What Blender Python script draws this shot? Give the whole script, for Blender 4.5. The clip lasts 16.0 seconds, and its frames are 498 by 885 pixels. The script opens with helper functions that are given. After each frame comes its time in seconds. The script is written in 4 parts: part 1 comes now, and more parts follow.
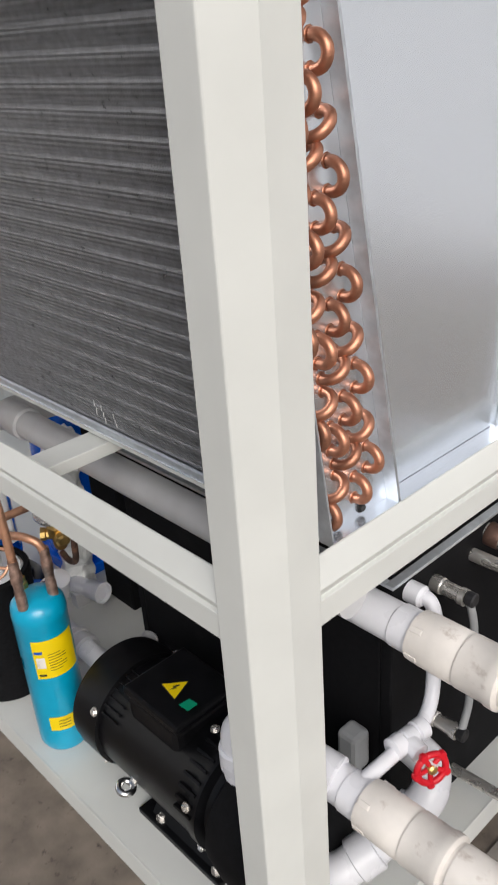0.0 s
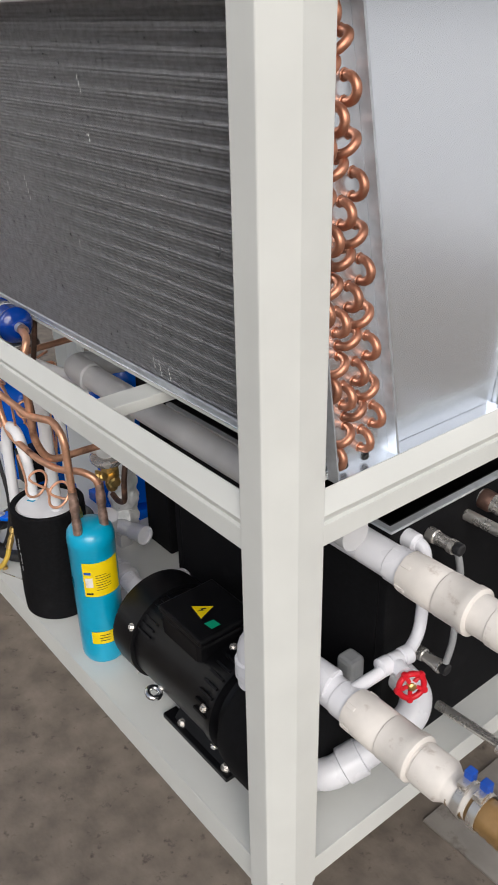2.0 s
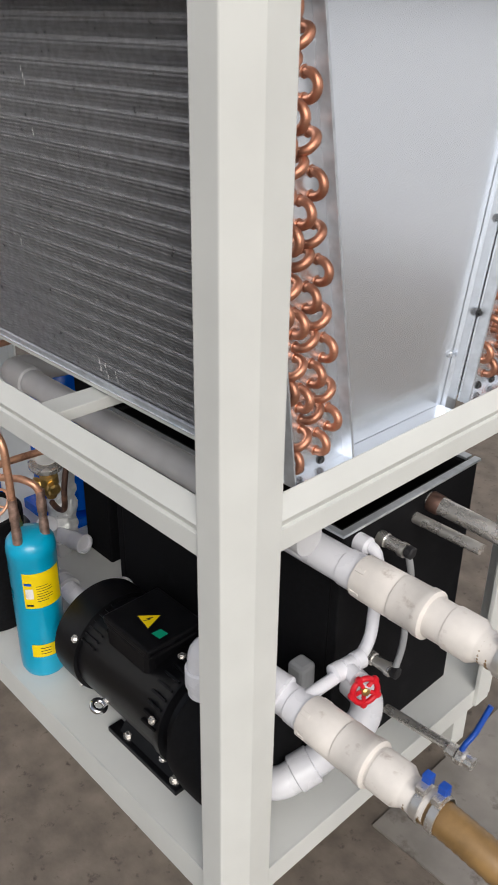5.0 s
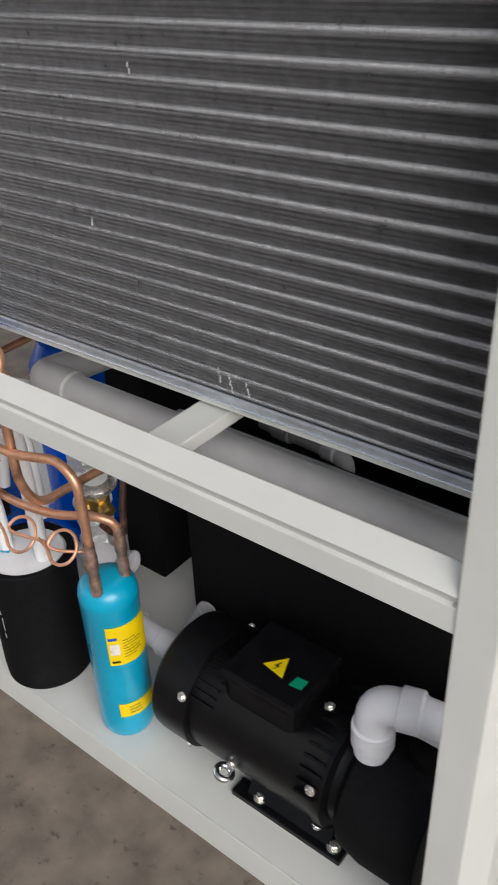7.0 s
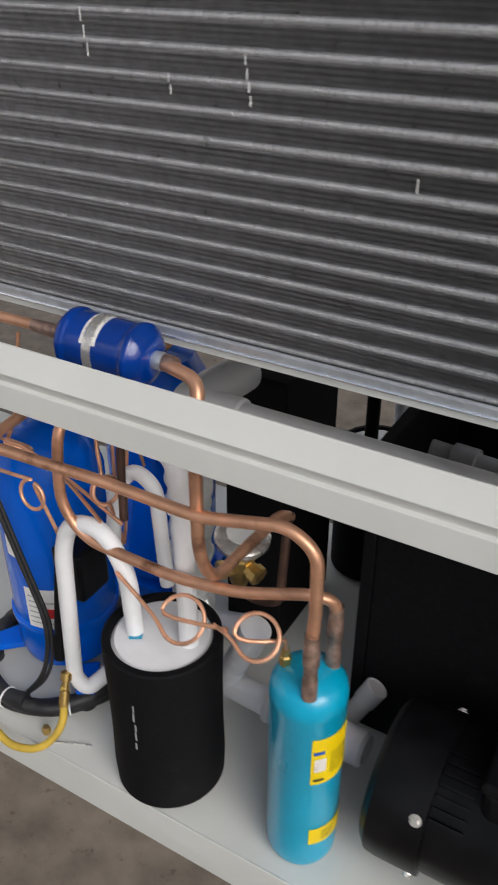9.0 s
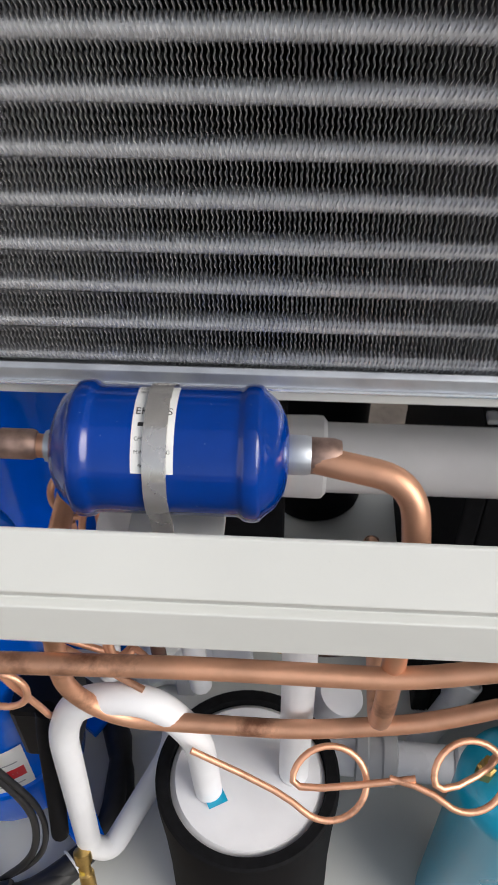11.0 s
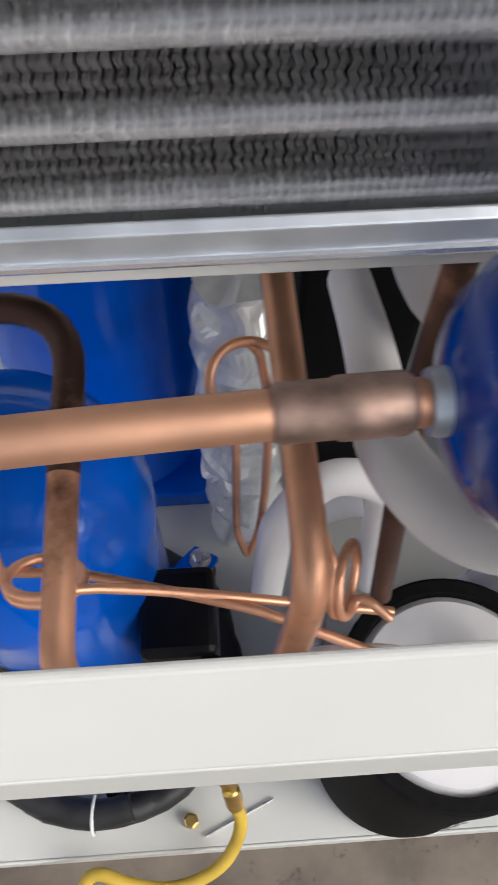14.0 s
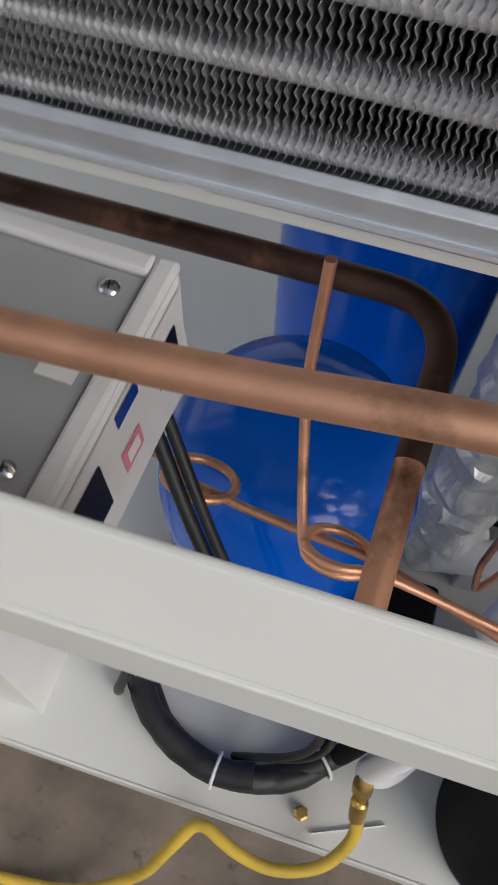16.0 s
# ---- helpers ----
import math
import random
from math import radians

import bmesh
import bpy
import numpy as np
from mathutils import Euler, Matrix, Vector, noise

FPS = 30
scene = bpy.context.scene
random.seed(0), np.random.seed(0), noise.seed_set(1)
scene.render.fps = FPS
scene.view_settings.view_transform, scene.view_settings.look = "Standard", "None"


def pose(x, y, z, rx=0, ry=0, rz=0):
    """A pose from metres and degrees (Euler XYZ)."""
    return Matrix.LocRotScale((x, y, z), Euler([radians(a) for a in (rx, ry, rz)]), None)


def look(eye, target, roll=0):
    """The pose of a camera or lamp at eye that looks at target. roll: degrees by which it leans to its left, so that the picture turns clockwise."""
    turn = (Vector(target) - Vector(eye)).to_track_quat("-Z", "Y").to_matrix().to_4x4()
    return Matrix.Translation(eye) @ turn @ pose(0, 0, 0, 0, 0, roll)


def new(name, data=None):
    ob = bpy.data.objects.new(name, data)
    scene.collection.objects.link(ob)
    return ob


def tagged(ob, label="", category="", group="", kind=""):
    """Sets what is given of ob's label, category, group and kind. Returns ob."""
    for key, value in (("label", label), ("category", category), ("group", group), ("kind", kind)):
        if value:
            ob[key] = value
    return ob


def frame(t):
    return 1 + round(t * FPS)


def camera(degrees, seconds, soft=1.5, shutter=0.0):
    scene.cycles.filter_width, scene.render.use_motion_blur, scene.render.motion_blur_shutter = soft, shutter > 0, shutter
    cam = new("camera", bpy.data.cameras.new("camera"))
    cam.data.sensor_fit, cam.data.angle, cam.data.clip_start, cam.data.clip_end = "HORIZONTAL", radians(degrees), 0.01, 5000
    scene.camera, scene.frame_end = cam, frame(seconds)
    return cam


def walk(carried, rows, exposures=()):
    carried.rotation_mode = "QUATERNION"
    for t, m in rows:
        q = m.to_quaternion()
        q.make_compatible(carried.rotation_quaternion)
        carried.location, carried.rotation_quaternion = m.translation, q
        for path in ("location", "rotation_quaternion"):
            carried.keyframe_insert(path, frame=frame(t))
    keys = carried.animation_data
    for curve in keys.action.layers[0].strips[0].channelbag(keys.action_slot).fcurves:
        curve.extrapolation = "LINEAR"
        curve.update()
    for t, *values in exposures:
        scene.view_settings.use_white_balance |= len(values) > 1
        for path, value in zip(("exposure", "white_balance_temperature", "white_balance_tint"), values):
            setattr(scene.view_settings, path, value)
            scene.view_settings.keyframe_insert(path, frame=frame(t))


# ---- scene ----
cam = camera(33.4, 16.0, shutter=0.35)
PATH = [
    (0, (0.4744, -0.42, 1.3856), (-0.5912, 0.5296, 0.6632), -4.2),
    (0.5, (0.5984, -0.488, 1.4232), (-0.5048, 0.4088, 0.6888), -3.3),
    (1, (0.644, -0.5352, 1.4384), (-0.46, 0.3496, 0.6912), -2.8),
    (1.5, (0.6536, -0.5416, 1.4432), (-0.4776, 0.3128, 0.7016), -2.2),
    (2, (0.6464, -0.5424, 1.4384), (-0.4672, 0.3336, 0.696), -1.3),
    (2.5, (0.6608, -0.5296, 1.4472), (-0.4056, 0.4136, 0.7168), 0.4),
    (3, (0.6736, -0.5096, 1.4416), (-0.352, 0.4832, 0.7192), 1.3),
    (3.2, (0.68, -0.5048, 1.4416), (-0.3456, 0.492, 0.7232), 1.2),
    (5.3, (0.5672, -0.5616, 1.42), (-0.464, 0.4144, 0.6816), 0.7),
    (5.5, (0.5312, -0.5632, 1.4176), (-0.504, 0.404, 0.6744), 0.6),
    (6, (0.4672, -0.564, 1.4096), (-0.5688, 0.3992, 0.6616), 0.3),
    (6.5, (0.3064, -0.5768, 1.3848), (-0.6248, 0.4584, 0.5952), -1.6),
    (7, (0.1512, -0.5568, 1.3928), (-0.7096, 0.492, 0.5448), -2.5),
    (7.5, (0.0336, -0.5824, 1.3656), (-0.8552, 0.4624, 0.5416), -1.7),
    (8, (-0.1424, -0.6128, 1.2952), (-0.9296, 0.5136, 0.4752), 0.3),
    (8.5, (-0.2664, -0.6296, 1.2696), (-0.9632, 0.552, 0.4464), 0.6),
    (9, (-0.3912, -0.5688, 1.2752), (-1.0744, 0.608, 0.4328), 0.1),
    (9.5, (-0.5632, -0.5552, 1.2832), (-1.1456, 0.6608, 0.4216), 0.5),
    (10, (-0.7368, -0.5192, 1.3056), (-1.1152, 0.7592, 0.4216), -0.8),
    (10.2, (-0.7776, -0.4632, 1.2944), (-1.1016, 0.8112, 0.3824), -0.7),
    (12.3, (-0.966, -0.027, 1.074), (-0.783, 0.9937, -0.6375), 1.4),
    (12.5, (-0.972, -0.026, 1.075), (-0.804, 0.9914, -0.6396), 1.3),
    (13, (-0.982, -0.022, 1.065), (-0.792, 0.9514, -0.6726), 2.3),
    (13.5, (-1.018, -0.022, 1.059), (-0.831, 0.9414, -0.6836), 2.6),
    (14, (-1.07, -0.024, 1.058), (-1.006, 0.927, -0.701), 0.1),
    (14.5, (-1.14, -0.025, 1.071), (-1.11, 0.9256, -0.6889), 0.5),
    (15, (-1.18, -0.026, 1.07), (-1.261, 0.9074, -0.6976), -3.2),
    (15.5, (-1.191, -0.031, 1.066), (-1.31, 0.906, -0.6975), -3.7),
    (16, (-1.168, -0.042, 1.062), (-1.418, 0.870, -0.700), 2.6),
]
EXPOSURE = [(0, 0.0), (1.5, -0.02), (2.2, -0.1), (3, -0.47), (5.5, 0.0), (6.5, 0.02), (7.5, 0.0), (9, -0.1), (10, 0.03), (12.5, 0.42), (14.0, 0.4), (14.8, 0.24), (16, -0.15)]
walk(cam, [(t, look(eye, aim, roll)) for t, eye, aim, roll in PATH], EXPOSURE)

# ---- light ----
world = bpy.data.worlds.new("sky")
scene.world = world
world.use_nodes = True
wn = world.node_tree
sky = wn.nodes.new("ShaderNodeTexSky")
sky.sky_type = "NISHITA"
sky.sun_disc = False
sky.sun_elevation, sky.sun_rotation = radians(40), radians(115)
sky.air_density, sky.dust_density = 1.0, 3.0
soft_sky = wn.nodes.new("ShaderNodeHueSaturation")
soft_sky.inputs["Saturation"].default_value = 0.55
wn.links.new(sky.outputs["Color"], soft_sky.inputs["Color"])
wn.links.new(soft_sky.outputs["Color"], wn.nodes["Background"].inputs["Color"])
wn.nodes["Background"].inputs["Strength"].default_value = 0.112
sun_data = bpy.data.lights.new("sun", "SUN")
sun_data.energy, sun_data.angle, sun_data.color = 1.8, radians(40), (1.0, 0.975, 0.94)
sun = new("sun", sun_data)
sun.matrix_world = look((4.2, -2.9, 4.15), (-0.4, 0.3, 0.8))


# ---- materials ----
def material(name, color, rough=0.5, metal=0.0, spread=0.06, scale=40.0, bump=0.0, bump_scale=300.0, coat=0.0, stain=None, stain_scale=6.0, stain_at=0.6, random_per=False, spec=0.5, rough_vary=1.0):
    """Base colour varied at two scales, with grain in the relief."""
    m = bpy.data.materials.new(name)
    m.use_nodes = True
    nt = m.node_tree
    b = nt.nodes["Principled BSDF"]
    b.inputs["Metallic"].default_value = metal
    b.inputs["Coat Weight"].default_value = coat
    b.inputs["Specular IOR Level"].default_value = spec
    geo = nt.nodes.new("ShaderNodeTexCoord")
    n1 = nt.nodes.new("ShaderNodeTexNoise")
    n1.inputs["Scale"].default_value = scale
    n1.inputs["Detail"].default_value = 6
    nt.links.new(geo.outputs["Object"], n1.inputs["Vector"])
    ramp = nt.nodes.new("ShaderNodeValToRGB")
    lo = [max(c * (1 - spread * 2), 0) for c in color]
    hi = [min(c * (1 + spread * 2), 1) for c in color]
    ramp.color_ramp.elements[0].color, ramp.color_ramp.elements[0].position = (*lo, 1), 0.3
    ramp.color_ramp.elements[1].color, ramp.color_ramp.elements[1].position = (*hi, 1), 0.7
    nt.links.new(n1.outputs["Fac"], ramp.inputs["Fac"])
    out = ramp.outputs["Color"]
    if stain:
        n2 = nt.nodes.new("ShaderNodeTexNoise")
        n2.inputs["Scale"].default_value = stain_scale
        n2.inputs["Detail"].default_value = 8
        n2.inputs["Roughness"].default_value = 0.65
        nt.links.new(geo.outputs["Object"], n2.inputs["Vector"])
        r2 = nt.nodes.new("ShaderNodeValToRGB")
        r2.color_ramp.elements[0].position, r2.color_ramp.elements[1].position = stain_at, stain_at + 0.14
        nt.links.new(n2.outputs["Fac"], r2.inputs["Fac"])
        mix = nt.nodes.new("ShaderNodeMixRGB")
        mix.inputs["Color2"].default_value = (*stain, 1)
        nt.links.new(r2.outputs["Color"], mix.inputs["Fac"])
        nt.links.new(out, mix.inputs["Color1"])
        out = mix.outputs["Color"]
    if random_per:
        info = nt.nodes.new("ShaderNodeObjectInfo")
        hsv = nt.nodes.new("ShaderNodeHueSaturation")
        mr = nt.nodes.new("ShaderNodeMapRange")
        mr.inputs["To Min"].default_value, mr.inputs["To Max"].default_value = 0.8, 1.15
        nt.links.new(info.outputs["Random"], mr.inputs["Value"])
        nt.links.new(mr.outputs["Result"], hsv.inputs["Value"])
        nt.links.new(out, hsv.inputs["Color"])
        out = hsv.outputs["Color"]
    nt.links.new(out, b.inputs["Base Color"])
    rr = nt.nodes.new("ShaderNodeMapRange")
    rr.inputs["To Min"].default_value, rr.inputs["To Max"].default_value = max(rough - 0.08 * rough_vary, 0.02), min(rough + 0.1 * rough_vary, 1)
    nt.links.new(n1.outputs["Fac"], rr.inputs["Value"])
    nt.links.new(rr.outputs["Result"], b.inputs["Roughness"])
    if bump:
        n3 = nt.nodes.new("ShaderNodeTexNoise")
        n3.inputs["Scale"].default_value = bump_scale
        n3.inputs["Detail"].default_value = 3
        nt.links.new(geo.outputs["Object"], n3.inputs["Vector"])
        bp = nt.nodes.new("ShaderNodeBump")
        bp.inputs["Strength"].default_value = bump
        bp.inputs["Distance"].default_value = 0.002
        nt.links.new(n3.outputs["Fac"], bp.inputs["Height"])
        nt.links.new(bp.outputs["Normal"], b.inputs["Normal"])
    return m


PAINT = material("cream_paint", (0.66, 0.667, 0.64), 0.42, spread=0.02, scale=9, bump=0.015, bump_scale=700, stain=(0.22, 0.21, 0.19), stain_scale=110, stain_at=0.74)
GALV = material("galvanised_sheet", (0.88, 0.92, 0.98), 0.25, 0.85, spread=0.008, scale=3, rough_vary=0.15)
GALV_DULL = material("dull_galvanised", (0.60, 0.63, 0.67), 0.38, 0.7, spread=0.06, scale=60, bump=0.04)
FIN = material("aluminium_fin", (0.54, 0.54, 0.56), 0.30, 0.80, spread=0.08, scale=90)
EDGE = material("bright_fin_edge", (0.56, 0.57, 0.59), 0.32, 0.6, spread=0.06, scale=120)
TUBE = material("collared_tube", (0.96, 0.96, 0.96), 0.28, 0.2, spread=0.06, scale=200)
CORE_SHADE = material("coil_depth_shade", (0.02, 0.02, 0.022), 0.9)
COPPER = material("copper", (0.84, 0.46, 0.295), 0.44, 0.76, spread=0.09, scale=30, bump=0.03, bump_scale=120, stain=(0.30, 0.14, 0.085), stain_scale=16, stain_at=0.56, random_per=True)
# Blotched copper for the bends; their dark surroundings are painted into the colour.
BEND_COPPER = material("shaded_bend_copper", (0.50, 0.235, 0.150), 0.40, 0.85, spread=0.12, scale=60, stain=(0.26, 0.115, 0.075), stain_scale=30, stain_at=0.56, random_per=True)
COPPER_DARK = material("blotched_dark_copper", (0.12, 0.07, 0.055), 0.5, 0.7, spread=0.2, scale=25, bump=0.05, stain=(0.42, 0.21, 0.13), stain_scale=14, stain_at=0.55)
BRAZE = material("brazed_joint", (0.40, 0.27, 0.22), 0.5, 0.8, spread=0.25, scale=70, bump=0.15, bump_scale=200)
BRASS = material("brass", (0.66, 0.45, 0.16), 0.35, 0.95, spread=0.12, scale=50)
STEEL = material("bright_steel", (0.74, 0.71, 0.67), 0.27, 0.78, spread=0.02, scale=40, rough_vary=0.4)
FOIL = material("crumpled_foil", (0.86, 0.87, 0.86), 0.30, 0.3, spread=0.05, scale=60)
CHROME = material("chrome", (0.8, 0.8, 0.8), 0.12, 1.0, spread=0.03)
TURQ = material("turquoise_enamel", (0.0, 0.35, 0.56), 0.30, spread=0.05, scale=12, coat=0.3)
NAVY = material("navy_enamel", (0.0, 0.034, 0.25), 0.10, spread=0.08, scale=20, coat=0.15, bump=0.02, bump_scale=500, stain=(0.35, 0.42, 0.55), stain_scale=420, stain_at=0.665)
BLUE = material("blue_enamel", (0.0, 0.125, 0.72), 0.14, spread=0.08, scale=9, spec=0.35, bump=0.04, bump_scale=50)
YELLOW = material("yellow_label", (0.85, 0.62, 0.0), 0.45, spread=0.02)
YELLOW_HOSE = material("yellow_rubber", (0.58, 0.39, 0.05), 0.5, spread=0.08, scale=30)
GREEN = material("green_label", (0.0, 0.32, 0.17), 0.45, spread=0.03)
RED = material("red_plastic", (0.62, 0.008, 0.02), 0.35, spread=0.05)
PINK = material("pink_print", (0.75, 0.25, 0.35), 0.5, spread=0.03)
BLACK = material("black_enamel", (0.005, 0.005, 0.006), 0.34, spread=0.2, scale=30, bump=0.03, bump_scale=600, spec=0.22)
FOAM = material("black_foam", (0.006, 0.006, 0.007), 0.72, spread=0.2, scale=120, bump=0.12, bump_scale=500, stain=(0.012, 0.012, 0.013), stain_scale=10, spec=0.12)
RUBBER = material("black_rubber", (0.015, 0.015, 0.017), 0.5, spread=0.2, scale=60)
WRAP = material("white_foam_wrap", (0.80, 0.80, 0.82), 0.55, spread=0.03, scale=18, bump=0.12, bump_scale=60)
PVC = material("white_pvc", (0.78, 0.78, 0.82), 0.28, spread=0.02, scale=15)
PVC_OLD = material("scuffed_pvc", (0.75, 0.705, 0.66), 0.5, spread=0.04, scale=25, bump=0.06, bump_scale=120, stain=(0.50, 0.43, 0.38), stain_scale=34, stain_at=0.585)
PVC_GREY = material("grey_pvc", (0.56, 0.56, 0.575), 0.38, spread=0.03, scale=20)
PLASTIC = material("white_plastic", (0.78, 0.78, 0.79), 0.45, spread=0.02, scale=30)
GREY = material("grey_plastic", (0.36, 0.37, 0.38), 0.5, spread=0.04, scale=20)
LABEL = material("white_label", (0.82, 0.82, 0.80), 0.4, spread=0.02)
INK = material("black_ink", (0.02, 0.02, 0.02), 0.5)
BLUE_PLASTIC = material("blue_plastic", (0.01, 0.08, 0.45), 0.35, spread=0.06)
HOSE = material("amber_hose", (0.27, 0.16, 0.06), 0.3, spread=0.15, scale=30, coat=0.3, bump=0.1, bump_scale=80)
CONCRETE = material("concrete", (0.172, 0.142, 0.116), 0.72, spread=0.16, scale=14, bump=0.6, bump_scale=90, stain=(0.055, 0.042, 0.033), stain_scale=38, stain_at=0.585)
STEEL_SHEET = material("dusty_steel_sheet", (0.34, 0.31, 0.28), 0.5, 0.4, spread=0.12, scale=9, stain=(0.17, 0.14, 0.12), stain_scale=14, stain_at=0.55)
WALL = material("unseen_wall_white", (0.76, 0.77, 0.78), 0.8, spread=0.05, scale=2, bump=0.1, bump_scale=40, stain=(0.66, 0.66, 0.66), stain_scale=1.5)



# ---- mesh helpers ----
def part(name, bm, mat, parent=None, label="", smooth=False, bevel=0.0):
    """Links a bmesh as one mesh object under a thing or a part."""
    bmesh.ops.recalc_face_normals(bm, faces=bm.faces)
    me = bpy.data.meshes.new(name)
    bm.to_mesh(me)
    bm.free()
    me.materials.append(mat)
    if smooth:
        me.polygons.foreach_set("use_smooth", [True] * len(me.polygons))
        me.set_sharp_from_angle(angle=radians(40))
    ob = new(name, me)
    if bevel:
        mod = ob.modifiers.new("bevel", "BEVEL")
        mod.width, mod.segments, mod.limit_method = bevel, 2, "ANGLE"
    if parent:
        ob.parent = parent
    if label:
        ob["label"] = label
    return ob


def thing(name, label, category, group="", kind=""):
    return tagged(new(name), label, category, group, kind)


def box(x0, x1, y0, y1, z0, z1, bm=None):
    bm = bm or bmesh.new()
    m = Matrix.LocRotScale(((x0 + x1) / 2, (y0 + y1) / 2, (z0 + z1) / 2), None, (abs(x1 - x0), abs(y1 - y0), abs(z1 - z0)))
    bmesh.ops.create_cube(bm, size=1, matrix=m)
    return bm


def prism(points, axis, a, b, bm=None):
    """A closed outline extruded along an axis: 'x' takes (y, z) points, 'y' takes (x, z), 'z' takes (x, y)."""
    bm = bm or bmesh.new()
    def at(p, v):
        return {"x": (v, p[0], p[1]), "y": (p[0], v, p[1]), "z": (p[0], p[1], v)}[axis]
    lo = [bm.verts.new(at(p, a)) for p in points]
    hi = [bm.verts.new(at(p, b)) for p in points]
    n = len(points)
    bm.faces.new(lo)
    bm.faces.new(hi[::-1])
    for i in range(n):
        bm.faces.new((lo[i], lo[(i + 1) % n], hi[(i + 1) % n], hi[i]))
    return bm


def basis(direction):
    d = Vector(direction).normalized()
    u = d.orthogonal().normalized()
    return d, u, d.cross(u)


def lathe(origin, direction, profile, seg=32, bm=None, cap=True):
    """A surface of revolution: profile is a row of (radius, height) along the direction."""
    bm = bm or bmesh.new()
    o = Vector(origin)
    d, u, v = basis(direction)
    rings = []
    for r, h in profile:
        if r < 1e-6:
            rings.append([bm.verts.new(o + d * h)])
        else:
            rings.append([bm.verts.new(o + d * h + (u * math.cos(k * math.tau / seg) + v * math.sin(k * math.tau / seg)) * r) for k in range(seg)])
    for a, b in zip(rings, rings[1:]):
        for k in range(seg):
            j = (k + 1) % seg
            if len(a) == 1 and len(b) == 1:
                continue
            if len(a) == 1:
                bm.faces.new((a[0], b[k], b[j]))
            elif len(b) == 1:
                bm.faces.new((a[k], a[j], b[0]))
            else:
                bm.faces.new((a[k], a[j], b[j], b[k]))
    if cap:
        for ring in (rings[0], rings[-1]):
            if len(ring) > 2:
                bm.faces.new(ring)
    return bm


def rounded(points, radius, steps=7):
    """A polyline with its corners rounded off."""
    pts = [Vector(p) for p in points]
    out = [pts[0]]
    for a, b, c in zip(pts, pts[1:], pts[2:]):
        la, lc = (a - b).length, (c - b).length
        k = min(radius, la * 0.48, lc * 0.48)
        p, q = b + (a - b) / la * k, b + (c - b) / lc * k
        for i in range(steps + 1):
            t = i / steps
            out.append(p * (1 - t) ** 2 + b * 2 * t * (1 - t) + q * t * t)
    out.append(pts[-1])
    return out


def sweep(points, r, seg=14, bm=None, ripple=0.0):
    """A round tube along a polyline, its ends closed."""
    bm = bm or bmesh.new()
    pts = [Vector(p) for p in points]
    keep = [pts[0]]
    for p in pts[1:]:
        if (p - keep[-1]).length > 1e-5:
            keep.append(p)
    pts = keep
    u = None
    rings = []
    for i, p in enumerate(pts):
        d = (pts[min(i + 1, len(pts) - 1)] - pts[max(i - 1, 0)]).normalized()
        u = (u - d * u.dot(d)).normalized() if u is not None else d.orthogonal().normalized()
        v = d.cross(u)
        rr = r * (1 + ripple * (i % 2))
        rings.append([bm.verts.new(p + (u * math.cos(k * math.tau / seg) + v * math.sin(k * math.tau / seg)) * rr) for k in range(seg)])
    for a, b in zip(rings, rings[1:]):
        for k in range(seg):
            j = (k + 1) % seg
            bm.faces.new((a[k], a[j], b[j], b[k]))
    bm.faces.new(rings[0])
    bm.faces.new(rings[-1][::-1])
    return bm


def pipe(points, r, bend=0.03, seg=14, bm=None):
    return sweep(rounded(points, bend), r, seg, bm)


def loop_points(centre, normal, radius, turns=1.0, start=0.0, pitch=0.004, steps=28):
    """Turns of a coil round a centre."""
    d, u, v = basis(normal)
    c = Vector(centre)
    n = int(steps * turns)
    return [c + (u * math.cos(start + k / steps * math.tau) + v * math.sin(start + k / steps * math.tau)) * radius + d * pitch * k / steps for k in range(n + 1)]


def bolt(at, direction, r, name="bolt", parent=None, mat=None, label=""):
    """A hexagon head on a washer."""
    bm = lathe(at, direction, [(r * 1.5, 0), (r * 1.5, r * 0.3)], 16)
    lathe(at, direction, [(r, r * 0.3), (r, r * 1.0), (r * 0.8, r * 1.15)], 6, bm)
    return part(name, bm, mat or STEEL, parent, label)


def lettering(text, size):
    """The outline of a word as vertices and faces, from the built-in font."""
    cu = bpy.data.curves.new("word", "FONT")
    cu.body, cu.size, cu.align_x, cu.align_y = text, size, "CENTER", "CENTER"
    ob = new("word", cu)
    me = ob.to_mesh()
    verts = [tuple(v.co) for v in me.vertices]
    faces = [tuple(p.vertices) for p in me.polygons]
    ob.to_mesh_clear()
    bpy.data.objects.remove(ob)
    bpy.data.curves.remove(cu)
    return verts, faces


def wrapped(shapes, place):
    """Flat outlines laid onto a surface: place(u, v) gives the point."""
    bm = bmesh.new()
    for verts, faces in shapes:
        vs = [bm.verts.new(place(v[0], v[1])) for v in verts]
        for f in faces:
            try:
                bm.faces.new([vs[i] for i in f])
            except ValueError:
                pass
    return bm


def sheet_grid(u0, u1, v0, v1, nu=8, nv=8):
    verts = [(u0 + (u1 - u0) * i / nu, v0 + (v1 - v0) * j / nv) for j in range(nv + 1) for i in range(nu + 1)]
    faces = [(j * (nu + 1) + i, j * (nu + 1) + i + 1, (j + 1) * (nu + 1) + i + 1, (j + 1) * (nu + 1) + i) for j in range(nv) for i in range(nu)]
    return verts, faces

# ---- ground ----
WIDE = 0.788      # depth of the machine, front to back
LONG = 2.10       # its length
BASE = 0.172      # top of the base plate
bm = bmesh.new()
bmesh.ops.create_grid(bm, x_segments=40, y_segments=40, size=60)
tagged(part("ground", bm, CONCRETE), "grey-brown concrete workshop floor with dark stains", "floor", kind="structure")

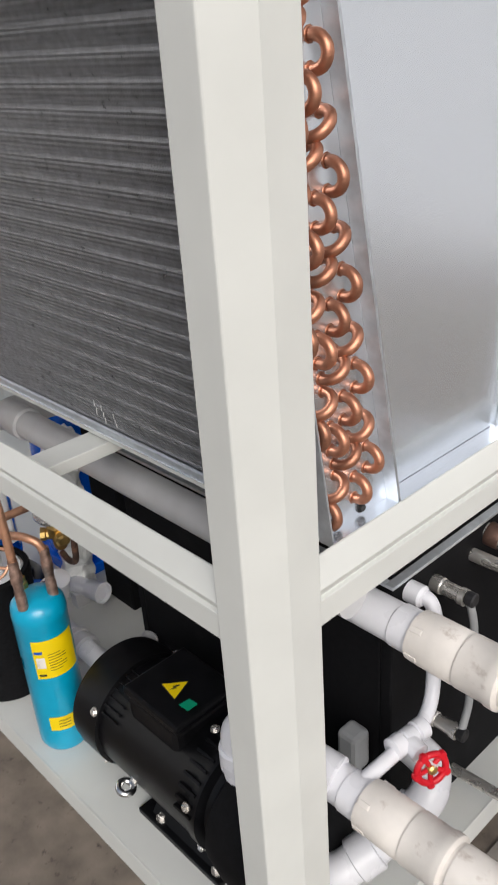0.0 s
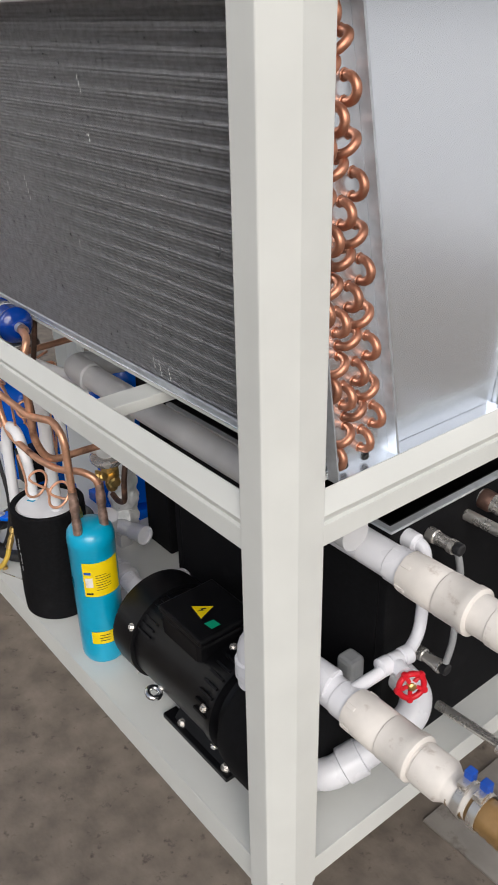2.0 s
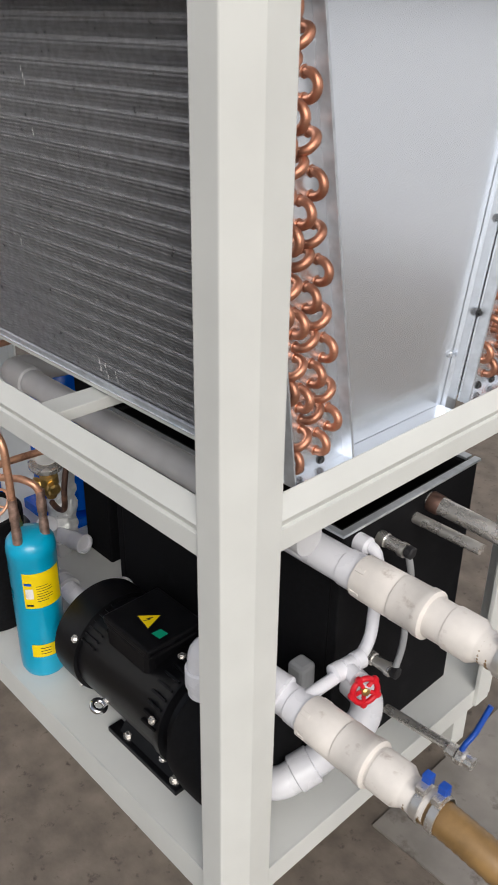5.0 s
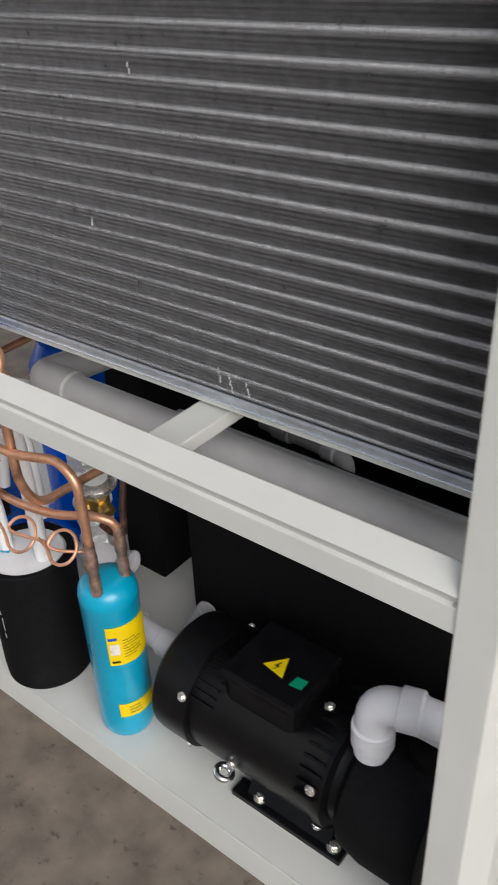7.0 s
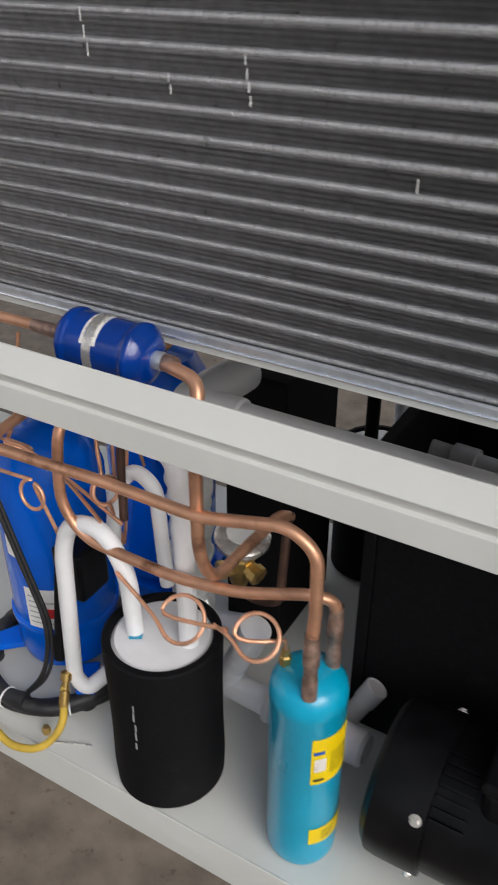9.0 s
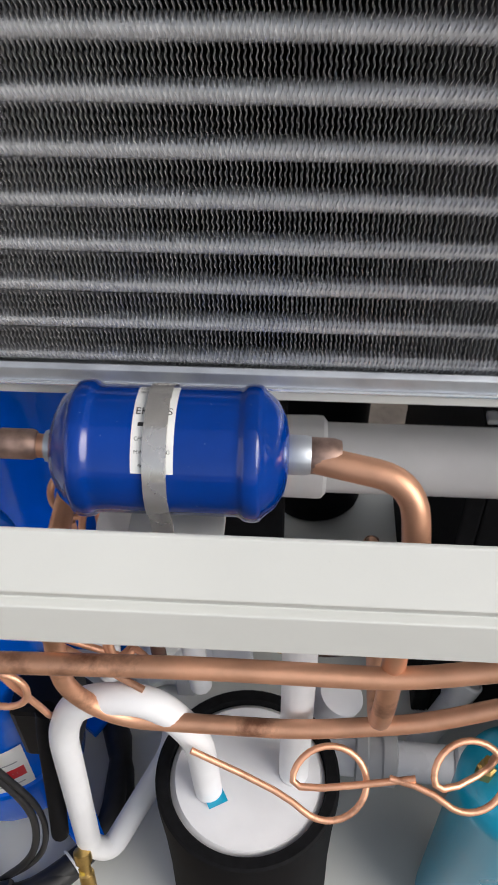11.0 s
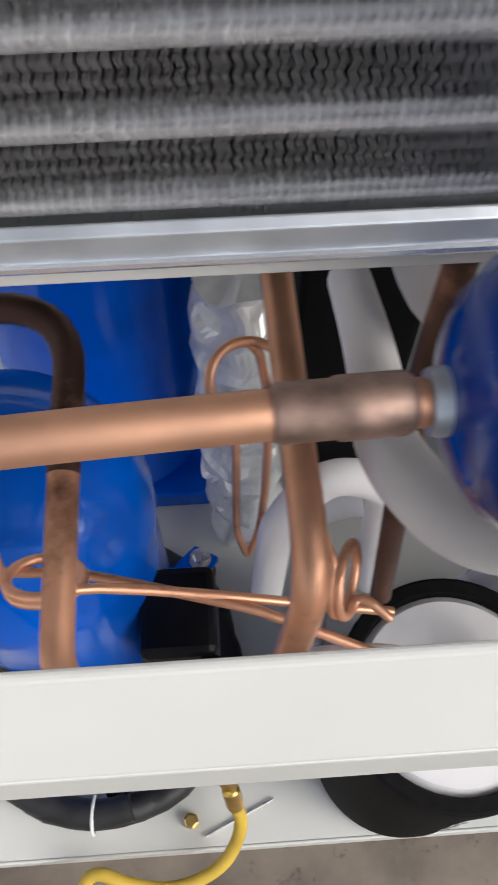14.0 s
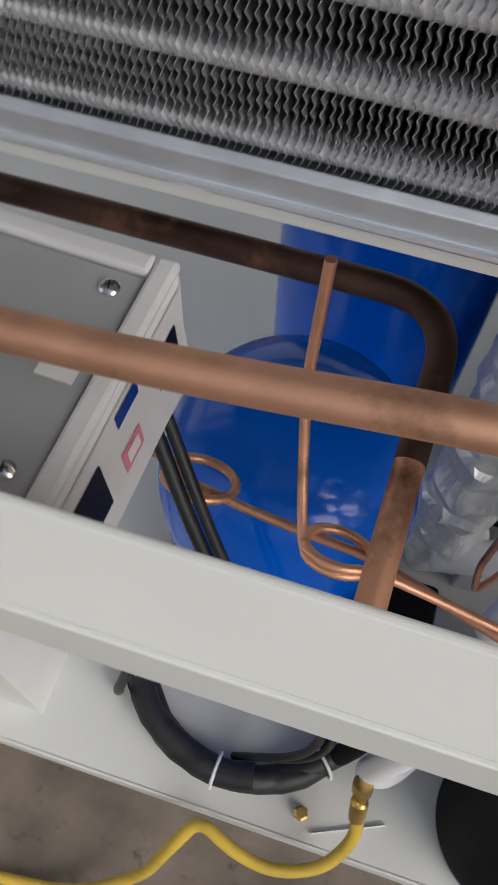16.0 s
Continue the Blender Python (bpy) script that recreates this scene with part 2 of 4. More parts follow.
# Unseen wall, added to give the galvanised end panel a bright reflection.
tagged(part("bounce_wall_north", box(-6.0, 7.0, 4.0, 4.2, 0.001, 5.0), WALL), "plain white wall, unseen, added behind the machine to reflect light", "wall", kind="structure")
# Second wall out of view, added to cut the sky light from this side.
tagged(part("blocking_wall_west", box(-6.2, -6.002, -6.0, 4.2, 0.001, 5.0), WALL), "plain white wall, unseen, added to hold back sky light", "wall", kind="structure")

# ---- frame of the machine ----
frame_thing = thing("machine_frame", "cream painted steel frame of an air-cooled chiller", "frame")


def post_outline(mx, my):
    """A folded corner post; mx, my mirror it to the other corners."""
    pts = [(-0.0656, 0), (-0.021, 0), (0, 0.042), (0, 0.087), (-0.010, 0.087), (-0.010, 0.046), (-0.026, 0.010), (-0.0656, 0.010)]
    return [((-LONG - x) if mx else x, (WIDE - y) if my else y) for x, y in pts]


for mx in (False, True):
    for my in (False, True):
        post = part("post", prism(post_outline(mx, my), "z", 0.13, 1.56), PAINT, frame_thing, bevel=0.0018)
for z in (0.79, 0.94, 1.4):
    bm = lathe((-0.0657, 0.008, z), (-1, 0, 0), [(0.003, 0), (0.003, 0.0015), (0, 0.0022)], 10)
    part("screw_hole", bm, INK, frame_thing)


def rail_outline(base):
    """Front face, a narrow undercut, then a band that slopes back to the top edge."""
    return [(0.0025, base), (0.0025, base + 0.0325), (0.0085, base + 0.0335), (0.0010, base + 0.0475), (0.0165, base + 0.0765), (0.0190, base + 0.0765), (0.0190, base + 0.003), (0.034, base + 0.003), (0.034, base)]


for base in (0.81,):
    pts = rail_outline(base)
    part("rail", prism(pts, "x", -LONG + 0.0656, -0.0650), PAINT, frame_thing, bevel=0.0009)
    part("rail", prism([(WIDE - a, b) for a, b in pts], "x", -LONG + 0.0656, -0.0650), PAINT, frame_thing, bevel=0.0009)
    part("end_rail", prism([(-a, b) for a, b in pts], "y", 0.0865, WIDE - 0.0865), PAINT, frame_thing, bevel=0.0009)
    part("end_rail", prism([(-LONG + a, b) for a, b in pts], "y", 0.0865, WIDE - 0.0865), PAINT, frame_thing, bevel=0.0009)
part("top_rail", box(-LONG + 0.0656, -0.0650, 0.001, 0.04, 1.452, 1.51), PAINT, frame_thing, bevel=0.002)
part("top_rail", box(-LONG + 0.0656, -0.0650, WIDE - 0.04, WIDE - 0.001, 1.452, 1.51), PAINT, frame_thing, bevel=0.002)
part("top_end_rail", box(-0.04, -0.001, 0.0865, WIDE - 0.0865, 1.452, 1.51), PAINT, frame_thing, bevel=0.002)
part("base_plate", box(-LONG + 0.01, -0.012, 0.0168, WIDE - 0.0168, BASE - 0.004, BASE), PAINT, frame_thing)
part("base_lip", box(-LONG + 0.01, -0.012, 0.0135, 0.0165, BASE - 0.05, BASE + 0.0005), PAINT, frame_thing, bevel=0.001)
part("base_lip", box(-LONG + 0.01, -0.012, WIDE - 0.0165, WIDE - 0.0135, BASE - 0.05, BASE + 0.0005), PAINT, frame_thing, bevel=0.001)
part("base_lip", box(-0.0118, -0.0088, 0.0165, WIDE - 0.0165, BASE - 0.05, BASE + 0.0005), PAINT, frame_thing, bevel=0.001)
part("base_beam", box(-LONG + 0.02, -0.03, 0.06, 0.11, 0, BASE - 0.0045), PAINT, frame_thing)
part("base_beam", box(-LONG + 0.02, -0.03, WIDE - 0.11, WIDE - 0.06, 0, BASE - 0.0045), PAINT, frame_thing)
for x, h in ((-0.472, 0.026), (-1.45, 0.02)):
    part("cross_bar", box(x - h, x + h, 0.0365, WIDE - 0.0365, 0.848, 0.868), PAINT, frame_thing, bevel=0.0015)
part("middle_post", box(-1.50, -1.462, 0.012, 0.06, BASE, 0.81), PAINT, frame_thing, bevel=0.0015)

# Unseen deck, added to keep sky light out of the machine.
part("unseen_shade_deck", box(-LONG + 0.01, -0.01, 0.01, WIDE - 0.01, 1.5105, 1.514), PAINT, frame_thing)

# ---- condenser coils ----
COIL_L, COIL_R = -1.72, -0.046
PITCH = 0.0261
ROW0 = 0.9005
ROWS = 22
LEAN = 0.14
TAPER = 0.026     # the end plates narrow towards the top


def coil_face(z):
    return 0.1376 - LEAN * (z - 0.848)


def fin_pack(x0, x1, step, z0, z1, depth, flip):
    """Corrugated fins: the front edge of each runs in a zigzag up the coil."""
    n = int((x1 - x0) / step)
    half = PITCH / 10
    levels = int((z1 - z0) / half)
    xs = x0 + np.arange(n + 1) * step
    zs = z0 + np.arange(levels + 1) * half
    zig = np.where(np.arange(levels + 1) % 2 == 0, -0.0006, 0.0006)
    rng = np.random.default_rng(3)
    wob = rng.normal(0, 0.00006, (n + 1, levels + 1)) + rng.normal(0, 0.0001, (n + 1, 1))
    X = xs[:, None] + zig[None, :] + wob
    Z = np.broadcast_to(zs[None, :], X.shape)
    # the edges ripple at tube pitch, a shape added to band them light and dark
    Y = 0.1376 - LEAN * (Z - 0.848) + 0.0002 * np.cos((Z - ROW0) / PITCH * math.tau)
    if flip:
        Y0, Y1 = WIDE - Y, WIDE - Y - depth
    else:
        Y0, Y1 = Y, Y + depth
    front = np.stack([X, Y0, Z], -1)
    back = np.stack([X, Y1, Z], -1)
    verts = np.concatenate([front.reshape(-1, 3), back.reshape(-1, 3)])
    cols = levels + 1
    off = (n + 1) * cols
    i = np.arange(n + 1)[:, None] * cols + np.arange(levels)[None, :]
    i = i.reshape(-1)
    faces = np.stack([i, i + 1, i + 1 + off, i + off], -1)
    me = bpy.data.meshes.new("fin_pack")
    me.from_pydata(verts.tolist(), [], faces.tolist())
    me.materials.append(FIN)
    # the cut front edge of every fin, as a narrow strip with its own width
    tilt = -0.0003 if flip else 0.0003
    left = np.stack([X - 0.00010, Y0 - tilt, Z], -1).reshape(-1, 3)
    right = np.stack([X + 0.00010, Y0 - tilt, Z], -1).reshape(-1, 3)
    strip = np.stack([i, i + off, i + 1 + off, i + 1], -1)
    lip = bpy.data.meshes.new("fin_edge")
    lip.from_pydata(np.concatenate([left, right]).tolist(), [], strip.tolist())
    lip.materials.append(EDGE)
    return me, lip


BEND_MESH = {}


def bend_mesh(dy, dz):
    """One hairpin bend of the tube between two holes."""
    key = (round(dy, 4), round(dz, 4))
    if key not in BEND_MESH:
        a, b = Vector((0, -dy / 2, -dz / 2)), Vector((0, dy / 2, dz / 2))
        pts = [a + Vector((-0.004, 0, 0)), a + Vector((0.006, 0, 0))]
        for k in range(1, 10):
            t = k / 10 * math.pi
            pts.append(a.lerp(b, 0.5 - 0.5 * math.cos(t)) + Vector((0.005 + 0.015 * math.sin(t), 0, 0)))
        pts += [b + Vector((0.006, 0, 0)), b + Vector((-0.004, 0, 0))]
        bm = sweep(pts, 0.0058, 10)
        for c in (a, b):
            lathe(c + Vector((-0.001, 0, 0)), (1, 0, 0), [(0.0076, 0), (0.0076, 0.0012), (0.0060, 0.002)], 10, bm)
        bmesh.ops.recalc_face_normals(bm, faces=bm.faces)
        me = bpy.data.meshes.new("bend")
        bm.to_mesh(me)
        bm.free()
        me.materials.append(BEND_COPPER)
        me.polygons.foreach_set("use_smooth", [True] * len(me.polygons))
        BEND_MESH[key] = me
    return BEND_MESH[key]


def build_coil(flip):
    label = "finned condenser coil with copper hairpin bends in a galvanised frame"
    c = thing("condenser_coil", label, "coil", "condenser coils")
    def Y(y):
        return WIDE - y if flip else y
    z0, z1 = 0.8965, 1.47
    if flip:
        me, lip = fin_pack(COIL_R - 0.5, COIL_R, 0.004, z0, z1, 0.045, True)
    else:
        me, lip = fin_pack(COIL_L, COIL_R, 0.0024, z0, z1, 0.045, False)
    fins = new("fin_pack", me)
    fins.parent = c
    tagged(fins, "corrugated aluminium fins", kind="stuff")
    edge = new("fin_edge", lip)
    edge.parent = c
    tagged(edge, "bright cut edges of the fins", kind="stuff")
    for k in range(ROWS + 1):
        z = ROW0 + k * PITCH
        if z > 1.465:
            break
        y = coil_face(z) + 0.0074
        bm = sweep([(COIL_L, Y(y), z), (COIL_R, Y(y), z)], 0.0056, 14)
        part("tube", bm, TUBE, c, smooth=True)
    # near-black block behind the front row, standing in for shade deep in the coil
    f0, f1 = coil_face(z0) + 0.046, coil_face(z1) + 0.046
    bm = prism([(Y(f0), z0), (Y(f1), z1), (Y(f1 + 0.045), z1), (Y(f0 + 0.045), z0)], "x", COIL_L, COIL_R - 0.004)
    part("shade_core", bm, CORE_SHADE, c)
    # folded bottom channel
    b = coil_face(0.893)
    out = [(b - 0.0068, 0.8850), (b - 0.0062, 0.8965), (b - 0.0030, 0.8985), (b - 0.0020, 0.8975), (b - 0.0044, 0.8955), (b - 0.0044, 0.888), (b + 0.118, 0.888), (b + 0.118, 0.8850)]
    part("bottom_channel", prism([(Y(p), q) for p, q in out], "x", COIL_L - 0.01, COIL_R), GALV_DULL, c, "dull folded sheet channel", bevel=0.0006)
    part("rolled_edge", sweep([(COIL_L - 0.01, Y(b - 0.0072), 0.8872), (COIL_R, Y(b - 0.0072), 0.8872)], 0.0016, 8), GALV, c, "bright rolled edge", smooth=True)
    sill = [(b - 0.0025, 0.8745), (b - 0.0025, 0.8828), (b + 0.10, 0.8828), (b + 0.10, 0.8745)]
    part("sill", prism([(Y(p), q) for p, q in sill], "x", COIL_L - 0.01, COIL_R), PAINT, c, bevel=0.0008)
    t = coil_face(1.47)
    part("top_channel", prism([(Y(t - 0.006), 1.458), (Y(t - 0.006), 1.476), (Y(t + 0.118), 1.476), (Y(t + 0.118), 1.47), (Y(t - 0.003), 1.47), (Y(t - 0.003), 1.458)], "x", COIL_L - 0.01, COIL_R), GALV_DULL, c)
    # end plate
    lo, hi = coil_face(0.876), coil_face(1.476)
    hw = 0.1205 - TAPER
    plate = [(Y(lo), 0.876), (Y(hi), 1.476), (Y(hi + hw), 1.476), (Y(lo + 0.1205), 0.876)]
    part("end_plate", prism(plate, "x", COIL_R + 0.0005, COIL_R + 0.003), GALV, c, "galvanised tube sheet")
    fl = [(Y(lo + 0.1165), 0.876), (Y(hi + hw - 0.004), 1.476), (Y(hi + hw), 1.476), (Y(lo + 0.1205), 0.876)]
    part("flange", prism(fl, "x", COIL_R + 0.0032, COIL_R + 0.021), GALV_DULL, c)
    part("flange", prism([(Y(lo), 0.876), (Y(hi), 1.476), (Y(hi + 0.0025), 1.476), (Y(lo + 0.0025), 0.876)], "x", COIL_R + 0.0032, COIL_R + 0.0225), GALV_DULL, c)
    part("flange", prism([(Y(lo + 0.003), 0.876), (Y(lo + 0.003), 0.879), (Y(lo + 0.116), 0.879), (Y(lo + 0.116), 0.876)], "x", COIL_R + 0.0032, COIL_R + 0.0225), GALV, c)
    # hairpin bends, in four columns across the depth
    cols = [0.012, 0.038, 0.064, 0.090]
    period = 4 * PITCH
    plan = []
    for k in range(7):
        z = 1.462 - k * period * 0.98
        plan += [(3, 3, z, 0.027, 0), (3, 2, z - 0.056, 0.020, 0.022), (2, 2, z - 0.030, 0.027, 0), (2, 1, z - 0.080, 0.018, 0.022), (1, 1, z - 0.058, 0.027, 0), (1, 0, z - 0.010, 0.018, 0.022), (0, 0, z - 0.04, 0.028, 0)]
    for ca, cb, z, dz, dy in plan:
        if not 0.905 < z < 1.46:
            continue
        y = coil_face(z) + (cols[ca] + cols[cb]) / 2 * (1 - TAPER / 0.12 * (z - 0.876) / 0.6)
        me = bend_mesh(dy if not flip else -dy, dz)
        ob = new("bend", me)
        ob.parent = c
        ob.location = (COIL_R + 0.003, Y(y), z)
    for z in (0.889, 1.02, 1.16):
        y = coil_face(z) + (0.07 if z < 0.9 else 0.126 - TAPER * (z - 0.876) / 0.6)
        bolt((COIL_R + 0.0033, Y(y), z), (1, 0, 0), 0.0045, "bolt", c, INK)
    bolt((COIL_R + 0.0033, Y(coil_face(0.889) + 0.03), 0.889), (1, 0, 0), 0.0045, "bolt", c, INK)
    return c


def bent_fins(coil, x, z, n, length):
    """A short row of fins knocked flat, which catch the light."""
    for k in range(n):
        zz = z - k * length * 1.25
        y = coil_face(zz) - 0.0007
        bm = prism([(x + k * 0.0009 - 0.0003, zz), (x + k * 0.0009 + 0.0006, zz + 0.0006), (x + k * 0.0009 + 0.0008, zz - length), (x + k * 0.0009 - 0.0007, zz - length * 0.9)], "y", y, y + 0.0006)
        part("bent_fin", bm, TUBE, coil)


front_coil = build_coil(False)
for x, z, n, length in ((-0.778, 1.186, 4, 0.009), (-0.950, 1.215, 3, 0.012), (-0.860, 1.165, 2, 0.008), (-0.50, 1.36, 3, 0.007), (-0.505, 1.28, 2, 0.005), (-0.452, 0.935, 2, 0.010), (-0.436, 0.931, 3, 0.008), (-0.41, 0.925, 3, 0.006), (-1.33, 1.03, 2, 0.012), (-1.29, 1.02, 2, 0.01), (-0.62, 1.10, 1, 0.012)):
    bent_fins(front_coil, x, z, n, length)
build_coil(True)

# galvanised panel closing the V between the coils
panel = thing("end_panel", "galvanised sheet panel closing the gap between the coils", "panel")
pa, pb = coil_face(0.862) + 0.122, coil_face(1.476) + 0.122 - TAPER
part("sheet", prism([(pa, 0.862), (pb, 1.476), (WIDE - pb, 1.476), (WIDE - pa, 0.862)], "x", COIL_R - 0.012, COIL_R - 0.010), GALV, panel)
part("fold", prism([(WIDE - pa - 0.03, 0.862), (WIDE - pb - 0.03, 1.476), (WIDE - pb, 1.476), (WIDE - pa, 0.862)], "x", COIL_R - 0.009, COIL_R - 0.001), GALV, panel)
part("fold", prism([(pa + 0.002, 0.8625), (pa + 0.001, 0.876), (WIDE - pa - 0.032, 0.876), (WIDE - pa - 0.032, 0.8625)], "x", COIL_R - 0.009, COIL_R + 0.018), GALV, panel)
for y, z in ((WIDE - pa - 0.022, 0.96), (WIDE - pb - 0.075, 1.2)):
    bolt((COIL_R - 0.0095, y, z), (1, 0, 0), 0.004, "rivet", panel, GALV_DULL)

# ---- liquid receiver ----
def label_sheet(cx, cy, r, a0, a1, z0, z1, name, mat, parent, text=""):
    """A label bent round an upright cylinder between two bearings."""
    vs, fs = sheet_grid(a0, a1, z0, z1, 10, 1)
    return part(name, wrapped([(vs, fs)], lambda u, v: (cx + r * math.cos(u), cy + r * math.sin(u), v)), mat, parent, text, smooth=True)


rx, ry = -0.683, 0.082
rec = thing("liquid_receiver", "turquoise enamelled liquid receiver with yellow labels standing on the base", "receiver")
part("shell", lathe((rx, ry, BASE), (0, 0, 1), [(0.030, 0), (0.043, 0.006), (0.0475, 0.016), (0.0485, 0.03), (0.049, 0.30), (0.0495, 0.301), (0.0495, 0.312), (0.047, 0.326), (0.038, 0.337), (0.018, 0.343), (0, 0.344)], 48), TURQ, rec, smooth=True)
a = radians(-36)
a = radians(-28)
big = label_sheet(rx, ry, 0.0496, a - 0.5, a + 1.22, 0.360, 0.444, "label", YELLOW, rec, "yellow printed label")
vs, fs = sheet_grid(a - 0.42, a - 0.10, 0.384, 0.408, 4, 1)
part("stamp", wrapped([(vs, fs)], lambda u, v: (rx + 0.0499 * math.cos(u), ry + 0.0499 * math.sin(u), v)), PVC_OLD, big)
for k in range(7):
    z = 0.372 + k * 0.006
    label_sheet(rx, ry, 0.0499, a + 0.02, a + (0.7 if k % 3 else 0.5), z + 0.004, z + 0.004 + 0.0013, "line", INK, big)
label_sheet(rx, ry, 0.0499, a - 0.45, a - 0.15, 0.416, 0.422, "line", BLUE_PLASTIC, big)
label_sheet(rx, ry, 0.0499, a - 0.42, a - 0.14, 0.366, 0.3705, "line", INK, big)
small = label_sheet(rx, ry, 0.0496, a - 0.45, a + 1.15, 0.234, 0.266, "label", YELLOW, rec, "small yellow warning label")
for k in range(3):
    label_sheet(rx, ry, 0.0499, a - 0.1, a + 0.34, 0.242 + k * 0.007, 0.2437 + k * 0.007, "line", INK, small)
part("port", lathe((-0.667, 0.048, 0.508), (0, 0, 1), [(0.0095, 0), (0.0095, 0.03), (0.0085, 0.034), (0.0085, 0.05), (0.010, 0.053), (0.010, 0.075), (0.0088, 0.08), (0.0088, 0.10)], 20), BRAZE, rec, "brazed copper stub", smooth=True)
part("port", lathe((-0.664, 0.106, 0.506), (0, 0, 1), [(0.0095, 0), (0.0095, 0.03), (0.0085, 0.034), (0.0085, 0.05), (0.010, 0.053), (0.010, 0.075), (0.0088, 0.08), (0.0088, 0.10)], 20), BRAZE, rec, "brazed copper stub", smooth=True)
part("brass_fitting", lathe((-0.715, 0.078, 0.511), (0, 0, 1), [(0.008, 0), (0.008, 0.012), (0.0055, 0.014), (0.0055, 0.024)], 6), BRASS, rec)

# ---- suction accumulator ----
ax, ay = -0.914, 0.094
acc = thing("suction_accumulator", "suction accumulator in black foam with a white wrapped top", "accumulator")
part("sleeve", lathe((ax, ay, BASE), (0, 0, 1), [(0.076, 0), (0.082, 0.004), (0.0835, 0.04), (0.082, 0.12), (0.0825, 0.2), (0.0845, 0.262), (0.0840, 0.276), (0.0815, 0.2785), (0.0725, 0.2785), (0.0715, 0.276), (0.0715, 0.262)], 56), FOAM, acc, "black foam sleeve", smooth=True)
part("cap", lathe((ax, ay, BASE + 0.258), (0, 0, 1), [(0.0713, 0), (0.0710, 0.012), (0.066, 0.017), (0, 0.019)], 48), WRAP, acc, "white foam top", smooth=True)
bm = bmesh.new()
bmesh.ops.create_grid(bm, x_segments=2, y_segments=2, size=0.009, matrix=Matrix.Translation((ax - 0.028, ay - 0.022, BASE + 0.2785)) @ Matrix.Rotation(0.5, 4, "Z"))
part("mark", bm, TURQ, acc, "small teal mark")
for k in range(5):
    bm = box(-0.0012, 0.0012, -0.0004, 0.0004, 0, 0.012 + 0.004 * (k % 2))
    bmesh.ops.transform(bm, verts=bm.verts, matrix=Matrix.Translation((ax + 0.006 + 0.001 * (k % 3), ay - 0.0835, 0.30 + k * 0.019)))
    part("print", bm, GREY, acc)

# ---- insulated suction pipes ----
def single(name, bm, mat, label, category, group="", smooth=True):
    return tagged(part(name, bm, mat, smooth=smooth), label, category, group)


single("insulated_pipe", pipe([(-0.948, 0.078, 0.449), (-0.952, 0.078, 0.55), (-0.985, 0.078, 0.612), (-1.045, 0.08, 0.600), (-1.066, 0.08, 0.545), (-1.080, 0.08, 0.285), (-1.062, 0.085, 0.262), (-1.0, 0.17, 0.33), (-1.0, 0.20, 0.36)], 0.0125, 0.03, 18), WRAP, "white foam-wrapped suction pipe bent over the accumulator", "pipe")
single("insulated_pipe", pipe([(-0.872, 0.098, 0.449), (-0.873, 0.098, 0.68), (-0.877, 0.094, 0.757), (-0.940, 0.080, 0.775), (-0.985, 0.080, 0.784), (-1.004, 0.125, 0.762), (-0.990, 0.22, 0.70), (-0.987, 0.30, 0.66)], 0.0135, 0.045, 18), WRAP, "white foam-wrapped pipe rising from the accumulator", "pipe")
single("insulated_pipe", pipe([(-1.045, 0.16, 0.50), (-1.04, 0.17, 0.60), (-1.01, 0.18, 0.64), (-0.975, 0.18, 0.62), (-0.965, 0.18, 0.45)], 0.011, 0.03, 16), WRAP, "white foam-wrapped pipe arched beside the compressor", "pipe")

# ---- compressor ----
cx, cy = -1.206, 0.206
CR = 0.087
comp = thing("compressor", "blue enamelled scroll compressor bolted to the base on rubber feet", "compressor")
shell = [(0.60, 0), (0.92, 0.008), (0.99, 0.03), (1.00, 0.34), (1.025, 0.342), (1.025, 0.358), (0.99, 0.37), (0.93, 0.395), (0.82, 0.415), (0.62, 0.430), (0.35, 0.439), (0, 0.442)]
part("shell", lathe((cx, cy, BASE + 0.03), (0, 0, 1), [(r * CR, h) for r, h in shell], 64), BLUE, comp, smooth=True)
part("weld_ring", lathe((cx, cy, BASE + 0.115), (0, 0, 1), [(CR * 0.99, 0), (CR + 0.0035, 0.003), (CR + 0.0035, 0.012), (CR * 0.99, 0.015)], 56, cap=False), BLUE, comp, smooth=True)
for sx in (-1, 1):
    for sy in (-1, 1):
        foot = part("foot", prism([(cx + sx * 0.05, cy + sy * 0.06), (cx + sx * 0.10, cy + sy * 0.105), (cx + sx * 0.125, cy + sy * 0.09), (cx + sx * 0.09, cy + sy * 0.03)], "z", BASE + 0.028, BASE + 0.040), BLUE, comp, bevel=0.002)
        part("rubber_mount", lathe((cx + sx * 0.105, cy + sy * 0.088, BASE), (0, 0, 1), [(0.016, 0), (0.016, 0.012), (0.012, 0.016), (0.012, 0.028)], 20), RUBBER, foot)
        bolt((cx + sx * 0.105, cy + sy * 0.088, BASE + 0.040), (0, 0, 1), 0.008, "bolt", foot)
part("terminal_box", box(cx + 0.07, cx + 0.125, cy - 0.085, cy - 0.02, 0.40, 0.49), BLACK, comp, "black terminal cover", bevel=0.006)
a = radians(-70)
lab = label_sheet(cx, cy, CR + 0.0004, a - 0.34, a + 0.36, 0.30, 0.385, "label", LABEL, comp, "white and red nameplate")
label_sheet(cx, cy, CR + 0.0007, a + 0.05, a + 0.3, 0.325, 0.345, "line", RED, lab)
for k in range(6):
    label_sheet(cx, cy, CR + 0.0007, a - 0.28, a + (0.0 if k % 2 else 0.25), 0.312 + k * 0.011, 0.3145 + k * 0.011, "line", GREY, lab)
label_sheet(cx, cy, CR + 0.0006, a - 0.62, a - 0.36, 0.44, 0.48, "label", LABEL, comp)
